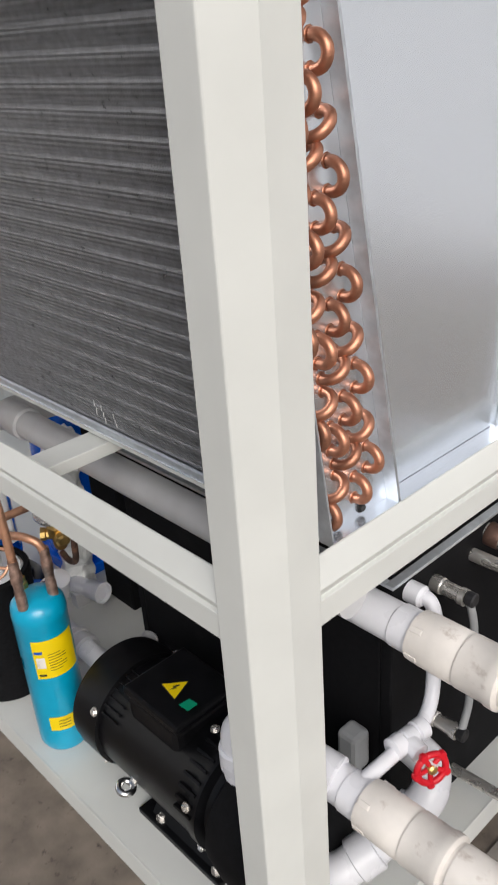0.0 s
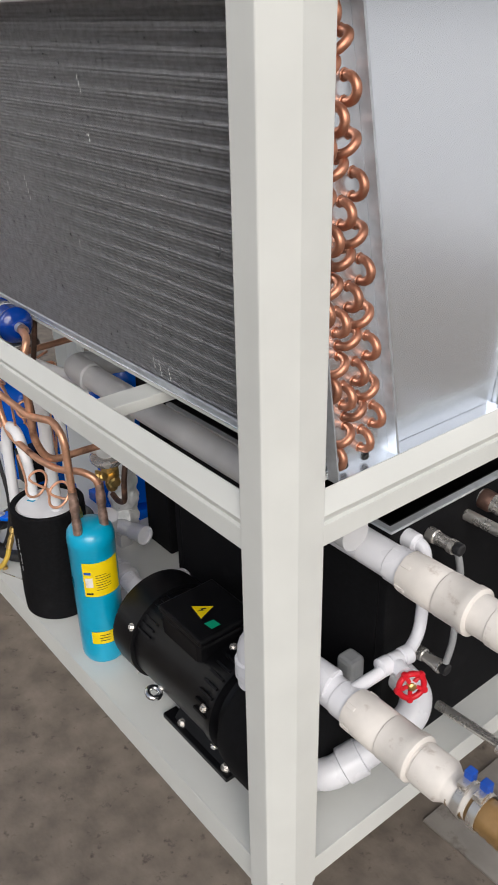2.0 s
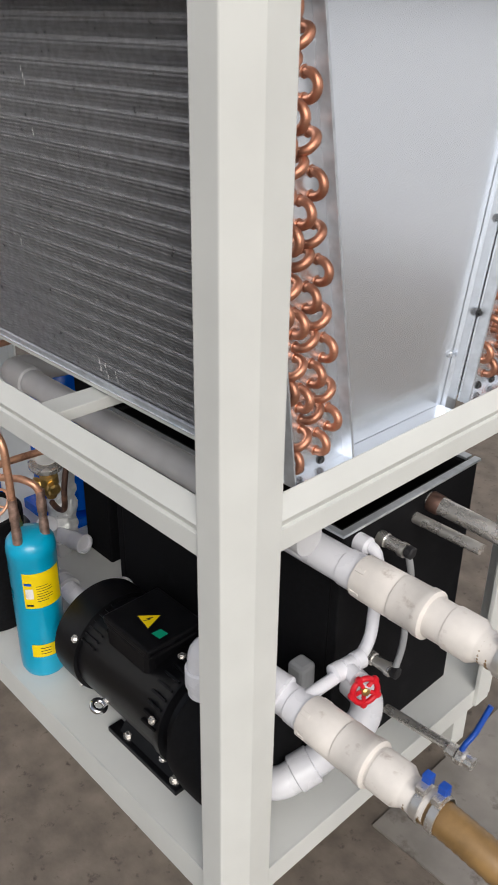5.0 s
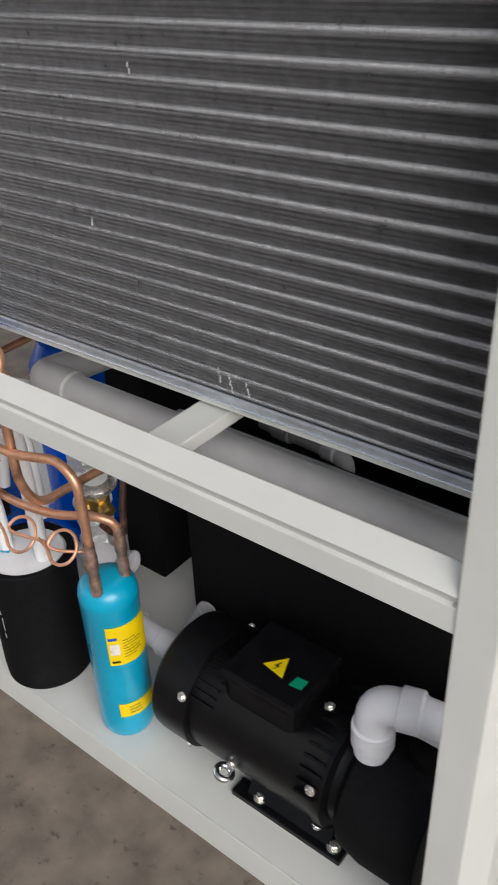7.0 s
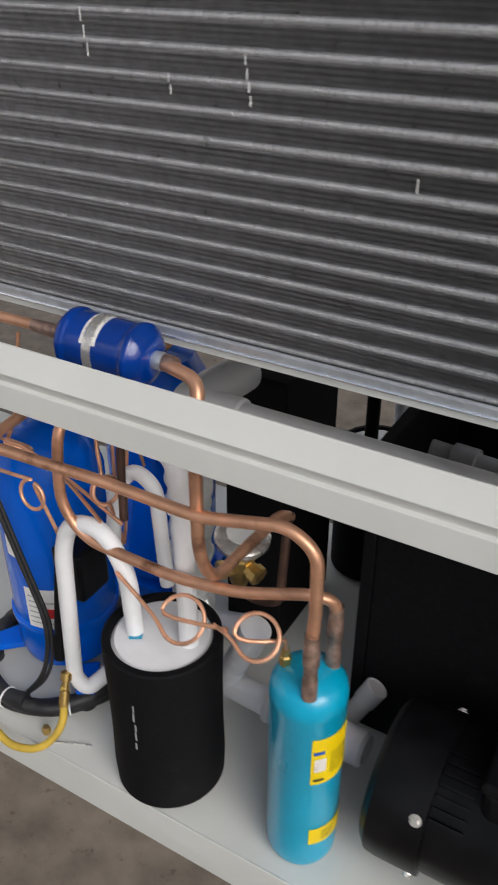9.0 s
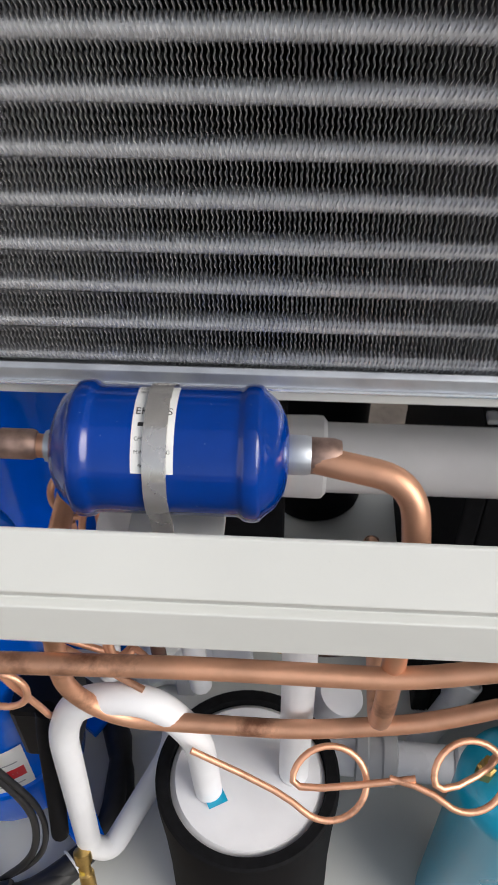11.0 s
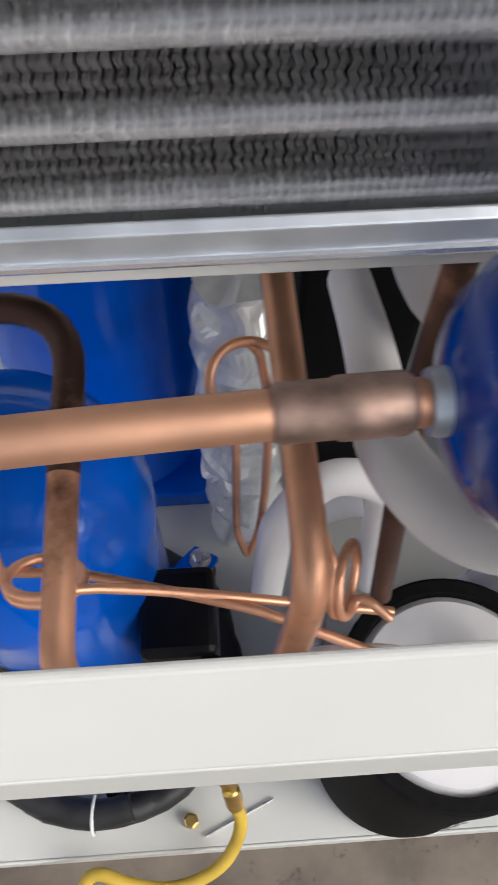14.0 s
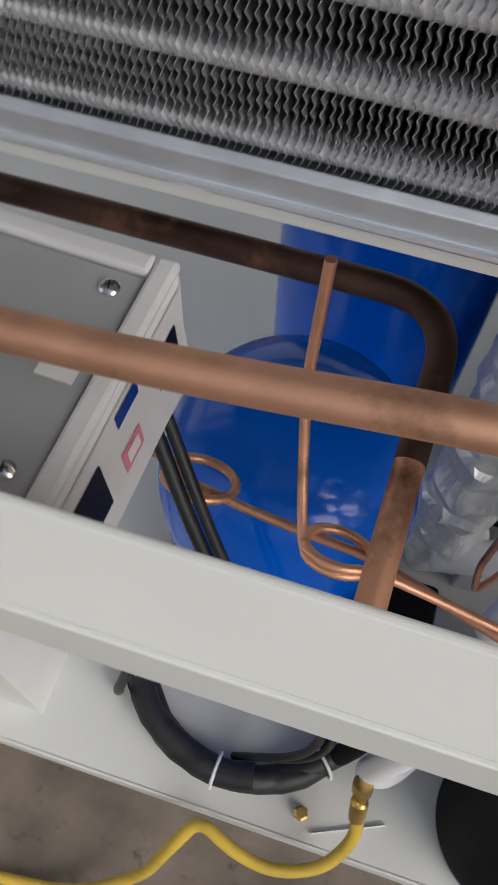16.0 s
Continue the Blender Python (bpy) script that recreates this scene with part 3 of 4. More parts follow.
comp2 = thing("compressor", "second blue compressor standing behind the first", "compressor")
part("shell", lathe((cx + 0.02, cy + 0.27, BASE + 0.03), (0, 0, 1), [(0.06, 0), (0.099, 0.02), (0.100, 0.34), (0.094, 0.40), (0.068, 0.452), (0, 0.470)], 48), BLUE, comp2, smooth=True)
part("foot", box(cx - 0.08, cx + 0.12, cy + 0.17, cy + 0.37, BASE, BASE + 0.030), BLUE, comp2, bevel=0.003)

# ---- filter drier over the rail ----
dx0, dx1, dy, dz = -1.0045, -0.8945, 0.082, 0.878
dr_thing = thing("filter_drier", "navy blue filter drier held by a steel strap over the rail", "filter drier")
prof = [(0.010, -0.006), (0.020, -0.004), (0.028, 0.0005), (0.0322, 0.0055), (0.0338, 0.0072), (0.0353, 0.0082), (0.0360, 0.010), (0.0362, 0.0125), (0.0360, 0.015), (0.0353, 0.0168), (0.0342, 0.0180), (0.0337, 0.0195), (0.0336, 0.022), (0.0336, 0.088), (0.0337, 0.0905), (0.0342, 0.092), (0.0353, 0.0932), (0.0360, 0.095), (0.0362, 0.0975), (0.0360, 0.100), (0.0353, 0.1018), (0.0338, 0.1028), (0.0322, 0.1045), (0.028, 0.1095), (0.020, 0.114), (0.010, 0.116)]
prof = [(r * 1.03, (h - 0.055) * 1.04 + 0.055) for r, h in prof]
part("shell", lathe((dx0, dy, dz), (1, 0, 0), prof, 64), NAVY, dr_thing, smooth=True)
part("end_nut", lathe((dx0 - 0.013, dy, dz), (1, 0, 0), [(0.0086, 0), (0.0092, 0.002), (0.0092, 0.010), (0.0084, 0.013)], 20), GALV_DULL, dr_thing, "pale end fitting", smooth=True)
part("end_nut", lathe((dx1 + 0.004, dy, dz), (1, 0, 0), [(0.009, 0), (0.0108, 0.003), (0.0108, 0.013), (0.0100, 0.016)], 20), GALV_DULL, dr_thing, "pale end fitting", smooth=True)
DX = -0.9545


def on_drier(rad):
    """Lays a flat print onto the shell: u along the axis, v up round it."""
    def place(u, v):
        ang = radians(v)
        return (DX + u, dy - rad * math.cos(ang), dz + rad * math.sin(ang))
    return place


dlabel = part("label", wrapped([sheet_grid(-0.0108, 0.0108, 25, 117, 2, 20)], on_drier(0.0348)), LABEL, dr_thing, "white printed label", smooth=True)
words = []
DEG = math.degrees(1 / 0.0340)
for text, size, u, v in (("EXTR", 0.0024, -0.0066, 115), ("LIQ", 0.0024, -0.0076, 109.5), ("FILT", 0.0024, -0.0070, 103), ("EK", 0.0058, -0.0064, 79), ("S", 0.0058, 0.0079, 79), ("CFC", 0.0027, -0.0067, 54), ("MW", 0.0027, -0.0066, 43), ("G", 0.0027, 0.0082, 43.5), ("46", 0.0027, -0.0056, 32)):
    vs, fs = lettering(text, size)
    words.append(([(x + u, v + y * DEG) for x, y, *_ in vs], fs))
words.append(sheet_grid(-0.0078, -0.0046, 65, 68.5, 2, 1))
part("print", wrapped(words, on_drier(0.0350)), INK, dlabel)
# strap: over the shell and down to its screw on the bracket
bm = bmesh.new()
path = [(dy - 0.0360 * math.cos(v), dz + 0.0360 * math.sin(v)) for v in [radians(k) for k in range(170, -25, -6)]]
path += [(0.0535, 0.853), (0.0535, 0.838), (0.0515, 0.8292)]
n = len(path)
for off in (0.0, -0.0012):
    for x in (-0.006, 0.006):
        for y, z in path:
            bm.verts.new((DX + 0.0015 + x, y + off, z + (-off if z > dz else 0)))
bm.verts.ensure_lookup_table()
for i in range(n - 1):
    for a0, b0 in ((0, n), (2 * n, 3 * n), (0, 2 * n), (n, 3 * n)):
        bm.faces.new([bm.verts[j] for j in (a0 + i, a0 + i + 1, b0 + i + 1, b0 + i)])
strap = part("strap", bm, STEEL, dr_thing, "bright ribbed steel strap", smooth=True)
for k in range(6):
    v = radians(76 + k * 8)
    part("rib", lathe((DX - 0.0040, dy - 0.0363 * math.cos(v), dz + 0.0363 * math.sin(v)), (1, 0, 0), [(0.0002, 0), (0.0007, 0.001), (0.0007, 0.010), (0.0002, 0.011)], 8), STEEL, strap, smooth=True)
part("strap_foot", box(DX - 0.0045, DX + 0.0075, 0.0345, 0.0525, 0.8277, 0.8288), STEEL, dr_thing, bevel=0.0004)
scr = part("screw", lathe((DX + 0.0015, 0.0435, 0.8289), (0, 0, 1), [(0.0050, 0), (0.0050, 0.0008), (0.0038, 0.001), (0.0037, 0.0026), (0.0027, 0.0037), (0, 0.0041)], 24), STEEL, dr_thing, smooth=True)
for ang in (0.4, 0.4 + math.pi / 2):
    bm = box(-0.0021, 0.0021, -0.0004, 0.0004, 0, 0.0004)
    bmesh.ops.transform(bm, verts=bm.verts, matrix=Matrix.Translation((DX + 0.0015, 0.0435, 0.8331)) @ Matrix.Rotation(ang, 4, "Z"))
    part("slot", bm, INK, scr)
brk = thing("drier_bracket", "cream painted bracket plate behind the rail under the drier", "bracket")
part("plate", box(DX - 0.022, DX + 0.033, 0.0193, 0.100, 0.8245, 0.8275), PAINT, brk, bevel=0.0008)
part("fold", box(DX - 0.024, DX + 0.030, 0.100, 0.103, 0.8245, 0.852), PAINT, brk)
part("hole", lathe((DX + 0.0205, 0.043, 0.8276), (0, 0, 1), [(0.002, 0), (0.002, 0.0003), (0, 0.0003)], 12), INK, brk)

# ---- copper pipework ----
def copper(points, r, bend, label, mat=COPPER, group=""):
    return single("copper_pipe", pipe(points, r, bend, 16), mat, label, "pipe", group)


copper([(dx0 - 0.014, dy, dz), (-1.06, 0.078, 0.883), (-1.14, 0.073, 0.884), (-1.21, 0.073, 0.871), (-1.28, 0.073, 0.864), (-1.44, 0.074, 0.860), (-1.50, 0.09, 0.86), (-1.52, 0.16, 0.86)], 0.0066, 0.05, "bright copper liquid line running from the drier above the rail")
single("pipe_joint", lathe((-1.058, 0.0782, 0.8828), (1, 0.085, -0.085), [(0.0068, 0), (0.0078, 0.002), (0.0078, 0.016), (0.0084, 0.017), (0.0084, 0.034), (0.0074, 0.036)], 20), BRAZE, "heat-stained brazed sleeve on the liquid line", "joint")
copper([(dx1 + 0.012, dy, dz), (-0.820, 0.068, dz - 0.003), (-0.816, 0.0475, 0.838), (-0.816, 0.0475, 0.66), (-0.813, 0.072, 0.604), (-0.811, 0.14, 0.604), (-0.8086, 0.235, 0.600), (-0.807, 0.262, 0.580)], 0.0078, 0.036, "copper liquid line dropping from the drier")
single("pipe_joint", lathe((dx1 + 0.018, dy, dz), (1, 0, -0.03), [(0.0088, 0), (0.0100, 0.002), (0.0100, 0.014), (0.0088, 0.018)], 20), BRAZE, "heat-stained brazed sleeve beside the drier", "joint")
copper([(-1.60, 0.235, 0.732), (-1.139, 0.235, 0.732), (-1.1425, 0.147, 0.721)], 0.0078, 0.04, "dark copper pipe running behind the rail", COPPER_DARK)
copper([(-1.1425, 0.148, 0.7212), (-1.144, 0.044, 0.711), (-0.942, 0.042, 0.722), (-0.81, 0.042, 0.720), (-0.699, 0.043, 0.750), (-0.664, 0.044, 0.727), (-0.664, 0.046, 0.64), (-0.667, 0.048, 0.60)], 0.0074, 0.03, "long copper liquid pipe sloping down to the receiver")
copper([(-1.043, 0.32, 0.765), (-1.040, 0.15, 0.763), (-1.038, 0.076, 0.758), (-1.044, 0.070, 0.69), (-1.048, 0.072, 0.630), (-1.012, 0.072, 0.588), (-0.87, 0.072, 0.584), (-0.778, 0.075, 0.598), (-0.690, 0.085, 0.628), (-0.666, 0.100, 0.618), (-0.664, 0.106, 0.595)], 0.0074, 0.03, "copper pipe bent down behind the rail to the receiver")
copper([(-0.985, 0.16, 0.855), (-0.99, 0.15, 0.78), (-0.99, 0.13, 0.70), (-0.985, 0.12, 0.60)], 0.006, 0.03, "dark copper pipe standing behind the drier", COPPER_DARK)


def capillary(points, label, r=0.0028):
    return single("capillary_tube", sweep(points, r, 10), COPPER, label, "tube", "capillary tubes")


def coil_tube(lead, centre, normal, radius, tail, turns, start, label, r=0.0028):
    pts = rounded(lead, 0.012, 5) + loop_points(centre, normal, radius, turns, start) + rounded(tail, 0.012, 5)
    smooth_pts = [Vector(p) for p in pts]
    for _ in range(3):
        smooth_pts = [smooth_pts[0]] + [(a + b * 2 + c) / 4 for a, b, c in zip(smooth_pts, smooth_pts[1:], smooth_pts[2:])] + [smooth_pts[-1]]
    return capillary(smooth_pts, label, r)


coil_tube([(-1.30, 0.07, 0.648), (-1.13, 0.068, 0.650)], (-1.095, 0.07, 0.633), (0, -1, 0.15), 0.022, [(-1.072, 0.072, 0.61), (-1.072, 0.08, 0.57), (-1.075, 0.095, 0.54)], 1.1, 3.6, "thin copper tube wound in a loop beside the compressor")
coil_tube([(-0.955, 0.06, 0.565), (-0.90, 0.055, 0.530)], (-0.846, 0.05, 0.543), (0.1, -0.8, 0.8), 0.031, [(-0.82, 0.05, 0.552), (-0.78, 0.05, 0.558)], 1.0, 2.6, "thin copper tube looped over the accumulator")
coil_tube([(-0.80, 0.05, 0.557), (-0.77, 0.052, 0.556)], (-0.740, 0.052, 0.564), (0.1, -0.8, 0.8), 0.029, [(-0.718, 0.06, 0.560), (-0.714, 0.075, 0.555), (-0.714, 0.078, 0.53)], 1.0, 2.9, "thin copper tube looped beside the receiver")
coil_tube([(-1.36, 0.155, 0.640), (-1.28, 0.148, 0.646)], (-1.244, 0.138, 0.652), (0.05, 0.58, 0.8), 0.0205, [(-1.215, 0.128, 0.652), (-1.15, 0.126, 0.653), (-1.06, 0.105, 0.64), (-0.99, 0.08, 0.62)], 1.3, 1.0, "thin copper tube wound in flat loops over the compressor")
coil_tube([(-1.199, 0.185, 0.80), (-1.199, 0.17, 0.735), (-1.193, 0.155, 0.67)], (-1.162, 0.118, 0.66), (0.05, 0.58, 0.8), 0.0195, [(-1.13, 0.115, 0.66), (-1.05, 0.11, 0.635), (-0.98, 0.11, 0.60)], 1.4, 2.4, "thin copper tube dropped to flat loops over the compressor")
coil_tube([(-1.036, 0.20, 0.752), (-1.033, 0.14, 0.735), (-1.03, 0.12, 0.68)], (-1.012, 0.118, 0.64), (1, -0.4, 0.3), 0.02, [(-1.0, 0.11, 0.64), (-0.985, 0.10, 0.62)], 1.6, 0.4, "thin copper tube wound in loops behind the pipes")
coil_tube([(-1.062, 0.20, 0.67), (-1.064, 0.197, 0.52), (-1.056, 0.196, 0.470), (-1.048, 0.197, 0.52), (-1.036, 0.20, 0.67)], (-1.055, 0.205, 0.700), (0.1, -0.5, 1), 0.021, [(-1.034, 0.21, 0.70), (-1.036, 0.22, 0.66), (-1.04, 0.24, 0.60)], 1.6, 0.2, "thin copper tube hanging in a long hairpin", 0.0026)
foil = lathe((-1.05, 0.36, BASE), (0.0, 0.02, 1), [(0.038 + 0.003 * math.sin(k * 1.3), 0.011 * k) for k in range(40)] + [(0, 0.44)], 44)
for v in foil.verts:
    p = v.co * 30
    v.co += Vector((noise.noise(p), noise.noise(p + Vector((7, 3, 1))), noise.noise(p * 1.7))) * 0.012
single("foil_wrapped_pipe", foil, FOIL, "pipe wrapped in crumpled silver foil beside the compressor", "pipe", smooth=False)

# ---- expansion valve ----
ev = thing("expansion_valve", "brass expansion valve with a round steel head", "valve")
part("body", lathe((-0.845, 0.20, 0.50), (0.12, -0.1, 1), [(0.010, -0.03), (0.013, -0.02), (0.013, 0), (0.018, 0.004), (0.018, 0.022), (0.012, 0.026), (0.012, 0.038)], 8), BRASS, ev)
part("side_port", lathe((-0.845, 0.20, 0.51), (1, -0.3, -0.2), [(0.010, 0.0), (0.010, 0.022), (0.013, 0.024), (0.013, 0.034), (0.008, 0.036)], 8), BRASS, ev)
part("side_port", lathe((-0.845, 0.20, 0.502), (-0.6, -1, 0.1), [(0.010, 0.0), (0.010, 0.02), (0.012, 0.022), (0.012, 0.03)], 8), BRASS, ev)
head = part("head", lathe((-0.840, 0.196, 0.538), (0.12, -0.1, 1), [(0.014, 0), (0.030, 0.004), (0.034, 0.010), (0.034, 0.016), (0.029, 0.020), (0, 0.021)], 32), STEEL, ev, "round steel head", smooth=True)
part("dial", lathe((-0.8376, 0.194, 0.5592), (0.12, -0.1, 1), [(0.02, 0), (0.02, 0.0006), (0, 0.0008)], 28), LABEL, head)
ev.matrix_world = Matrix.Translation((-0.877, 0.243, 0.475)) @ Matrix.Scale(1.2, 4) @ Matrix.Translation((0.845, -0.20, -0.50))
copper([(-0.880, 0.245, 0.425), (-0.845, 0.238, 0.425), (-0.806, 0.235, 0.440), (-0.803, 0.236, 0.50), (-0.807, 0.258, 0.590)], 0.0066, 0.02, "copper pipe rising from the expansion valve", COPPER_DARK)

# ---- water pipes under the coils ----
gp = thing("grey_water_pipe", "grey plastic water pipe lying behind the rail", "pipe")
py, pz, pr = 0.218, 0.738, 0.0271
part("run", sweep([(-0.87, py, pz), (-0.068, py, pz)], pr, 32), PVC_GREY, gp, smooth=True)
part("socket", lathe((-0.905, py, pz), (1, 0, 0), [(pr, 0), (pr + 0.0045, 0.003), (pr + 0.005, 0.040), (pr + 0.0045, 0.044), (pr + 0.001, 0.047)], 36), PVC_GREY, gp, smooth=True)
part("elbow", pipe([(-0.880, py, pz), (-0.945, py, pz), (-0.950, py + 0.06, pz - 0.01), (-0.950, py + 0.16, pz - 0.02)], pr + 0.003, 0.045, 28), PVC_GREY, gp, smooth=True)
low = thing("branched_water_pipe", "white plastic water pipe with an angled branch low behind the receiver", "pipe")
part("run", sweep([(-0.94, 0.205, 0.268), (-0.662, 0.19, 0.275)], 0.022, 24), PVC, low, smooth=True)
part("coupling", lathe((-0.80, 0.1975, 0.2715), (1, -0.054, 0.025), [(0.023, 0), (0.029, 0.002), (0.029, 0.014), (0.026, 0.016), (0.026, 0.030), (0.029, 0.032), (0.029, 0.046), (0.023, 0.048)], 28), PVC_GREY, low, "clear grey coupling", smooth=True)
part("branch", lathe((-0.875, 0.20, 0.285), (0.40, -0.02, 1), [(0.020, 0), (0.020, 0.09), (0.024, 0.092), (0.024, 0.138), (0.021, 0.140), (0, 0.140)], 28), PVC, low, smooth=True)
part("end_socket", lathe((-0.69, 0.191, 0.274), (1, -0.054, 0.025), [(0.024, 0), (0.027, 0.003), (0.027, 0.05), (0.022, 0.055), (0, 0.056)], 28), PVC, low, smooth=True)

leaning = thing("leaning_pipe", "grey plastic pipe end leaning against the water tank", "pipe")
part("tube", sweep([(-0.716, 0.250, 0.190), (-0.664, 0.288, 0.292)], 0.0160, 24), PVC_GREY, leaning, smooth=True)
part("socket", lathe((-0.678, 0.2778, 0.2645), (0.052, 0.038, 0.102), [(0.0162, 0), (0.0185, 0.002), (0.0190, 0.034), (0.0165, 0.036), (0.0150, 0.030), (0, 0.030)], 28), PVC_GREY, leaning, smooth=True)
stub = thing("drain_pipe", "white plastic drain pipe with a flared open end", "pipe")
part("tube", sweep([(-1.06, 0.325, 0.224), (-0.945, 0.345, 0.236)], 0.0200, 24), PVC, stub, smooth=True)
part("socket", lathe((-0.975, 0.340, 0.2328), (0.115, 0.020, 0.012), [(0.0203, 0), (0.0228, 0.003), (0.0232, 0.040), (0.0252, 0.043), (0.0252, 0.049), (0.0215, 0.050), (0.0205, 0.040), (0, 0.040)], 30), PVC, stub, smooth=True)
part("saddle", box(-1.025, -1.000, 0.315, 0.350, BASE, 0.212), PVC_GREY, stub, bevel=0.002)

up = thing("tank_fill_elbow", "white plastic pipe elbow inside the open water tank", "pipe")
part("elbow", pipe([(-0.70, 0.522, 0.585), (-0.52, 0.500, 0.590), (-0.495, 0.498, 0.575), (-0.494, 0.498, 0.45)], 0.017, 0.02, 20), PVC_GREY, up, smooth=True)
part("tee", lathe((-0.66, 0.517, 0.5865), (1, -0.12, 0.03), [(0.018, 0), (0.0225, 0.002), (0.0225, 0.040), (0.018, 0.042)], 24), PVC_GREY, up, smooth=True)
part("socket", lathe((-0.540, 0.5025, 0.5893), (1, -0.12, 0.03), [(0.018, 0), (0.0215, 0.002), (0.0215, 0.028), (0.018, 0.030)], 24), PVC, up, smooth=True)

# ---- water pump ----
mx, my, mz = -0.40, 0.165, 0.292
pump = thing("water_pump", "black water pump with a finned motor bolted to the base", "pump")
part("fan_cover", lathe((-0.60, my, mz), (1, 0, 0), [(0.03, 0), (0.095, 0.004), (0.107, 0.014), (0.109, 0.03), (0.109, 0.085), (0.106, 0.086)], 56), BLACK, pump, smooth=True)
part("motor_shell", lathe((-0.517, my, mz), (1, 0, 0), [(0.100, 0), (0.1015, 0.01), (0.1015, 0.24), (0.105, 0.245), (0.105, 0.262), (0.09, 0.266)], 56), BLACK, pump, smooth=True)
for k in range(16):
    ang = radians(-78 + k * 156 / 15) + math.pi / 2
    bm = box(-0.300, -0.262, -0.0022, 0.0022, 0.100, 0.109)
    bmesh.ops.transform(bm, verts=bm.verts, matrix=Matrix.Translation((0, my, mz)) @ Matrix.Rotation(ang - math.pi / 2, 4, "X"))
    part("cooling_fin", bm, BLACK, pump)
for k in range(7):
    bm = box(-0.512, -0.470, -0.0016, 0.0016, 0.1000, 0.1065)
    bmesh.ops.transform(bm, verts=bm.verts, matrix=Matrix.Translation((0, my, mz)) @ Matrix.Rotation(radians(8 + k * 8), 4, "X"))
    part("cooling_rib", bm, BLACK, pump)
tb = part("terminal_box", box(-0.462, -0.325, my - 0.066, my + 0.062, 0.34, 0.418), BLACK, pump, bevel=0.014)
part("terminal_lid", box(-0.464, -0.323, my - 0.068, my + 0.064, 0.4105, 0.428), BLACK, tb, bevel=0.0055)
TZ = 0.4284
tri = [(-0.418, my - 0.022), (-0.372, my - 0.030), (-0.388, my + 0.014)]
sticker = part("warning_sticker", prism(tri, "z", TZ, TZ + 0.0004), INK, pump, "yellow triangular high-voltage sticker")
def shrink(p, k):
    c = (sum(q[0] for q in tri) / 3, sum(q[1] for q in tri) / 3)
    return (c[0] + (p[0] - c[0]) * k, c[1] + (p[1] - c[1]) * k)
part("yellow_field", prism([shrink(p, 0.9) for p in tri], "z", TZ + 0.0004, TZ + 0.0007), YELLOW, sticker)
part("flash", prism([(-0.394, my - 0.003), (-0.3985, my - 0.014), (-0.394, my - 0.0125), (-0.397, my - 0.023), (-0.3895, my - 0.010), (-0.3935, my - 0.0115), (-0.391, my - 0.003)], "z", TZ + 0.0007, TZ + 0.001), INK, sticker)
part("green_sticker", prism([(-0.359, my - 0.032), (-0.338, my - 0.030), (-0.338, my - 0.010), (-0.357, my - 0.012)], "z", TZ, TZ + 0.0005), GREEN, pump, "green printed sticker")
for y in (my - 0.077, my + 0.077):
    ft = part("foot", box(-0.435, -0.225, y - 0.016, y + 0.016, BASE, BASE + 0.012), BLACK, pump, bevel=0.002)
    part("web", prism([(y - 0.004, BASE + 0.012), (y + 0.004, BASE + 0.012), (my + (y - my) * 0.72, mz - 0.05), (my + (y - my) * 0.58, mz - 0.06)], "x", -0.41, -0.25), BLACK, ft)
    for x in (-0.387, -0.245):
        bolt((x, y, BASE + 0.012), (0, 0, 1), 0.0075, "bolt", ft)
for ang, x in ((215, -0.526), (150, -0.526), (35, -0.526), (325, -0.526), (220, -0.272), (160, -0.272), (95, -0.30)):
    a = radians(ang)
    bolt((x, my + 0.1085 * math.cos(a), mz + 0.1085 * math.sin(a)), (0, math.cos(a), math.sin(a)), 0.0055, "bolt", pump)
eye_at = Vector((-0.424, my - 0.092, mz - 0.030))
eye = part("eye_bolt", sweep(loop_points(eye_at + Vector((-0.006, -0.020, -0.008)), (0.3, 0.15, 1), 0.0125, 1.0, 0, 0.0), 0.0060, 12), CHROME, pump, "bright steel lifting eye", smooth=True)
part("shank", lathe(eye_at + Vector((0, 0.012, 0.004)), (-0.15, -1, -0.35), [(0.006, 0), (0.006, 0.014), (0.008, 0.015), (0.008, 0.02)], 12), STEEL, eye)
part("lantern", lathe((-0.252, my, mz), (1, 0, 0), [(0.088, 0), (0.082, 0.02), (0.086, 0.05), (0.100, 0.06)], 48), BLACK, pump, smooth=True)
part("pump_head", lathe((-0.236, my - 0.002, mz - 0.002), (1, 0, 0), [(0.092, 0), (0.108, 0.012), (0.116, 0.05), (0.116, 0.11), (0.106, 0.135), (0.06, 0.142)], 56), FOAM, pump, "matt black pump housing", smooth=True)
part("pump_outlet", lathe((-0.135, my, mz + 0.09), (0, 0, 1), [(0.03, 0), (0.03, 0.02), (0.033, 0.022), (0.033, 0.04)], 28), BLACK, pump, smooth=True)
part("grey_cap", box(-0.146, -0.108, 0.265, 0.302, 0.352, 0.425), GREY, pump, bevel=0.008)

out = thing("pump_outlet_pipe", "white plastic elbow pipe on the pump outlet", "pipe")
part("elbow", pipe([(-0.212, 0.130, 0.395), (-0.212, 0.130, 0.497), (-0.15, 0.147, 0.498), (-0.05, 0.162, 0.488)], 0.0265, 0.045, 28), PVC, out, smooth=True)
part("socket", lathe((-0.212, 0.130, 0.414), (0, 0, 1), [(0.028, 0), (0.031, 0.002), (0.031, 0.036), (0.028, 0.039)], 30), PVC, out, smooth=True)
part("socket", lathe((-0.180, 0.139, 0.4975), (0.9, 0.26, 0.02), [(0.028, 0), (0.031, 0.002), (0.031, 0.03), (0.028, 0.033)], 30), PVC, out, smooth=True)


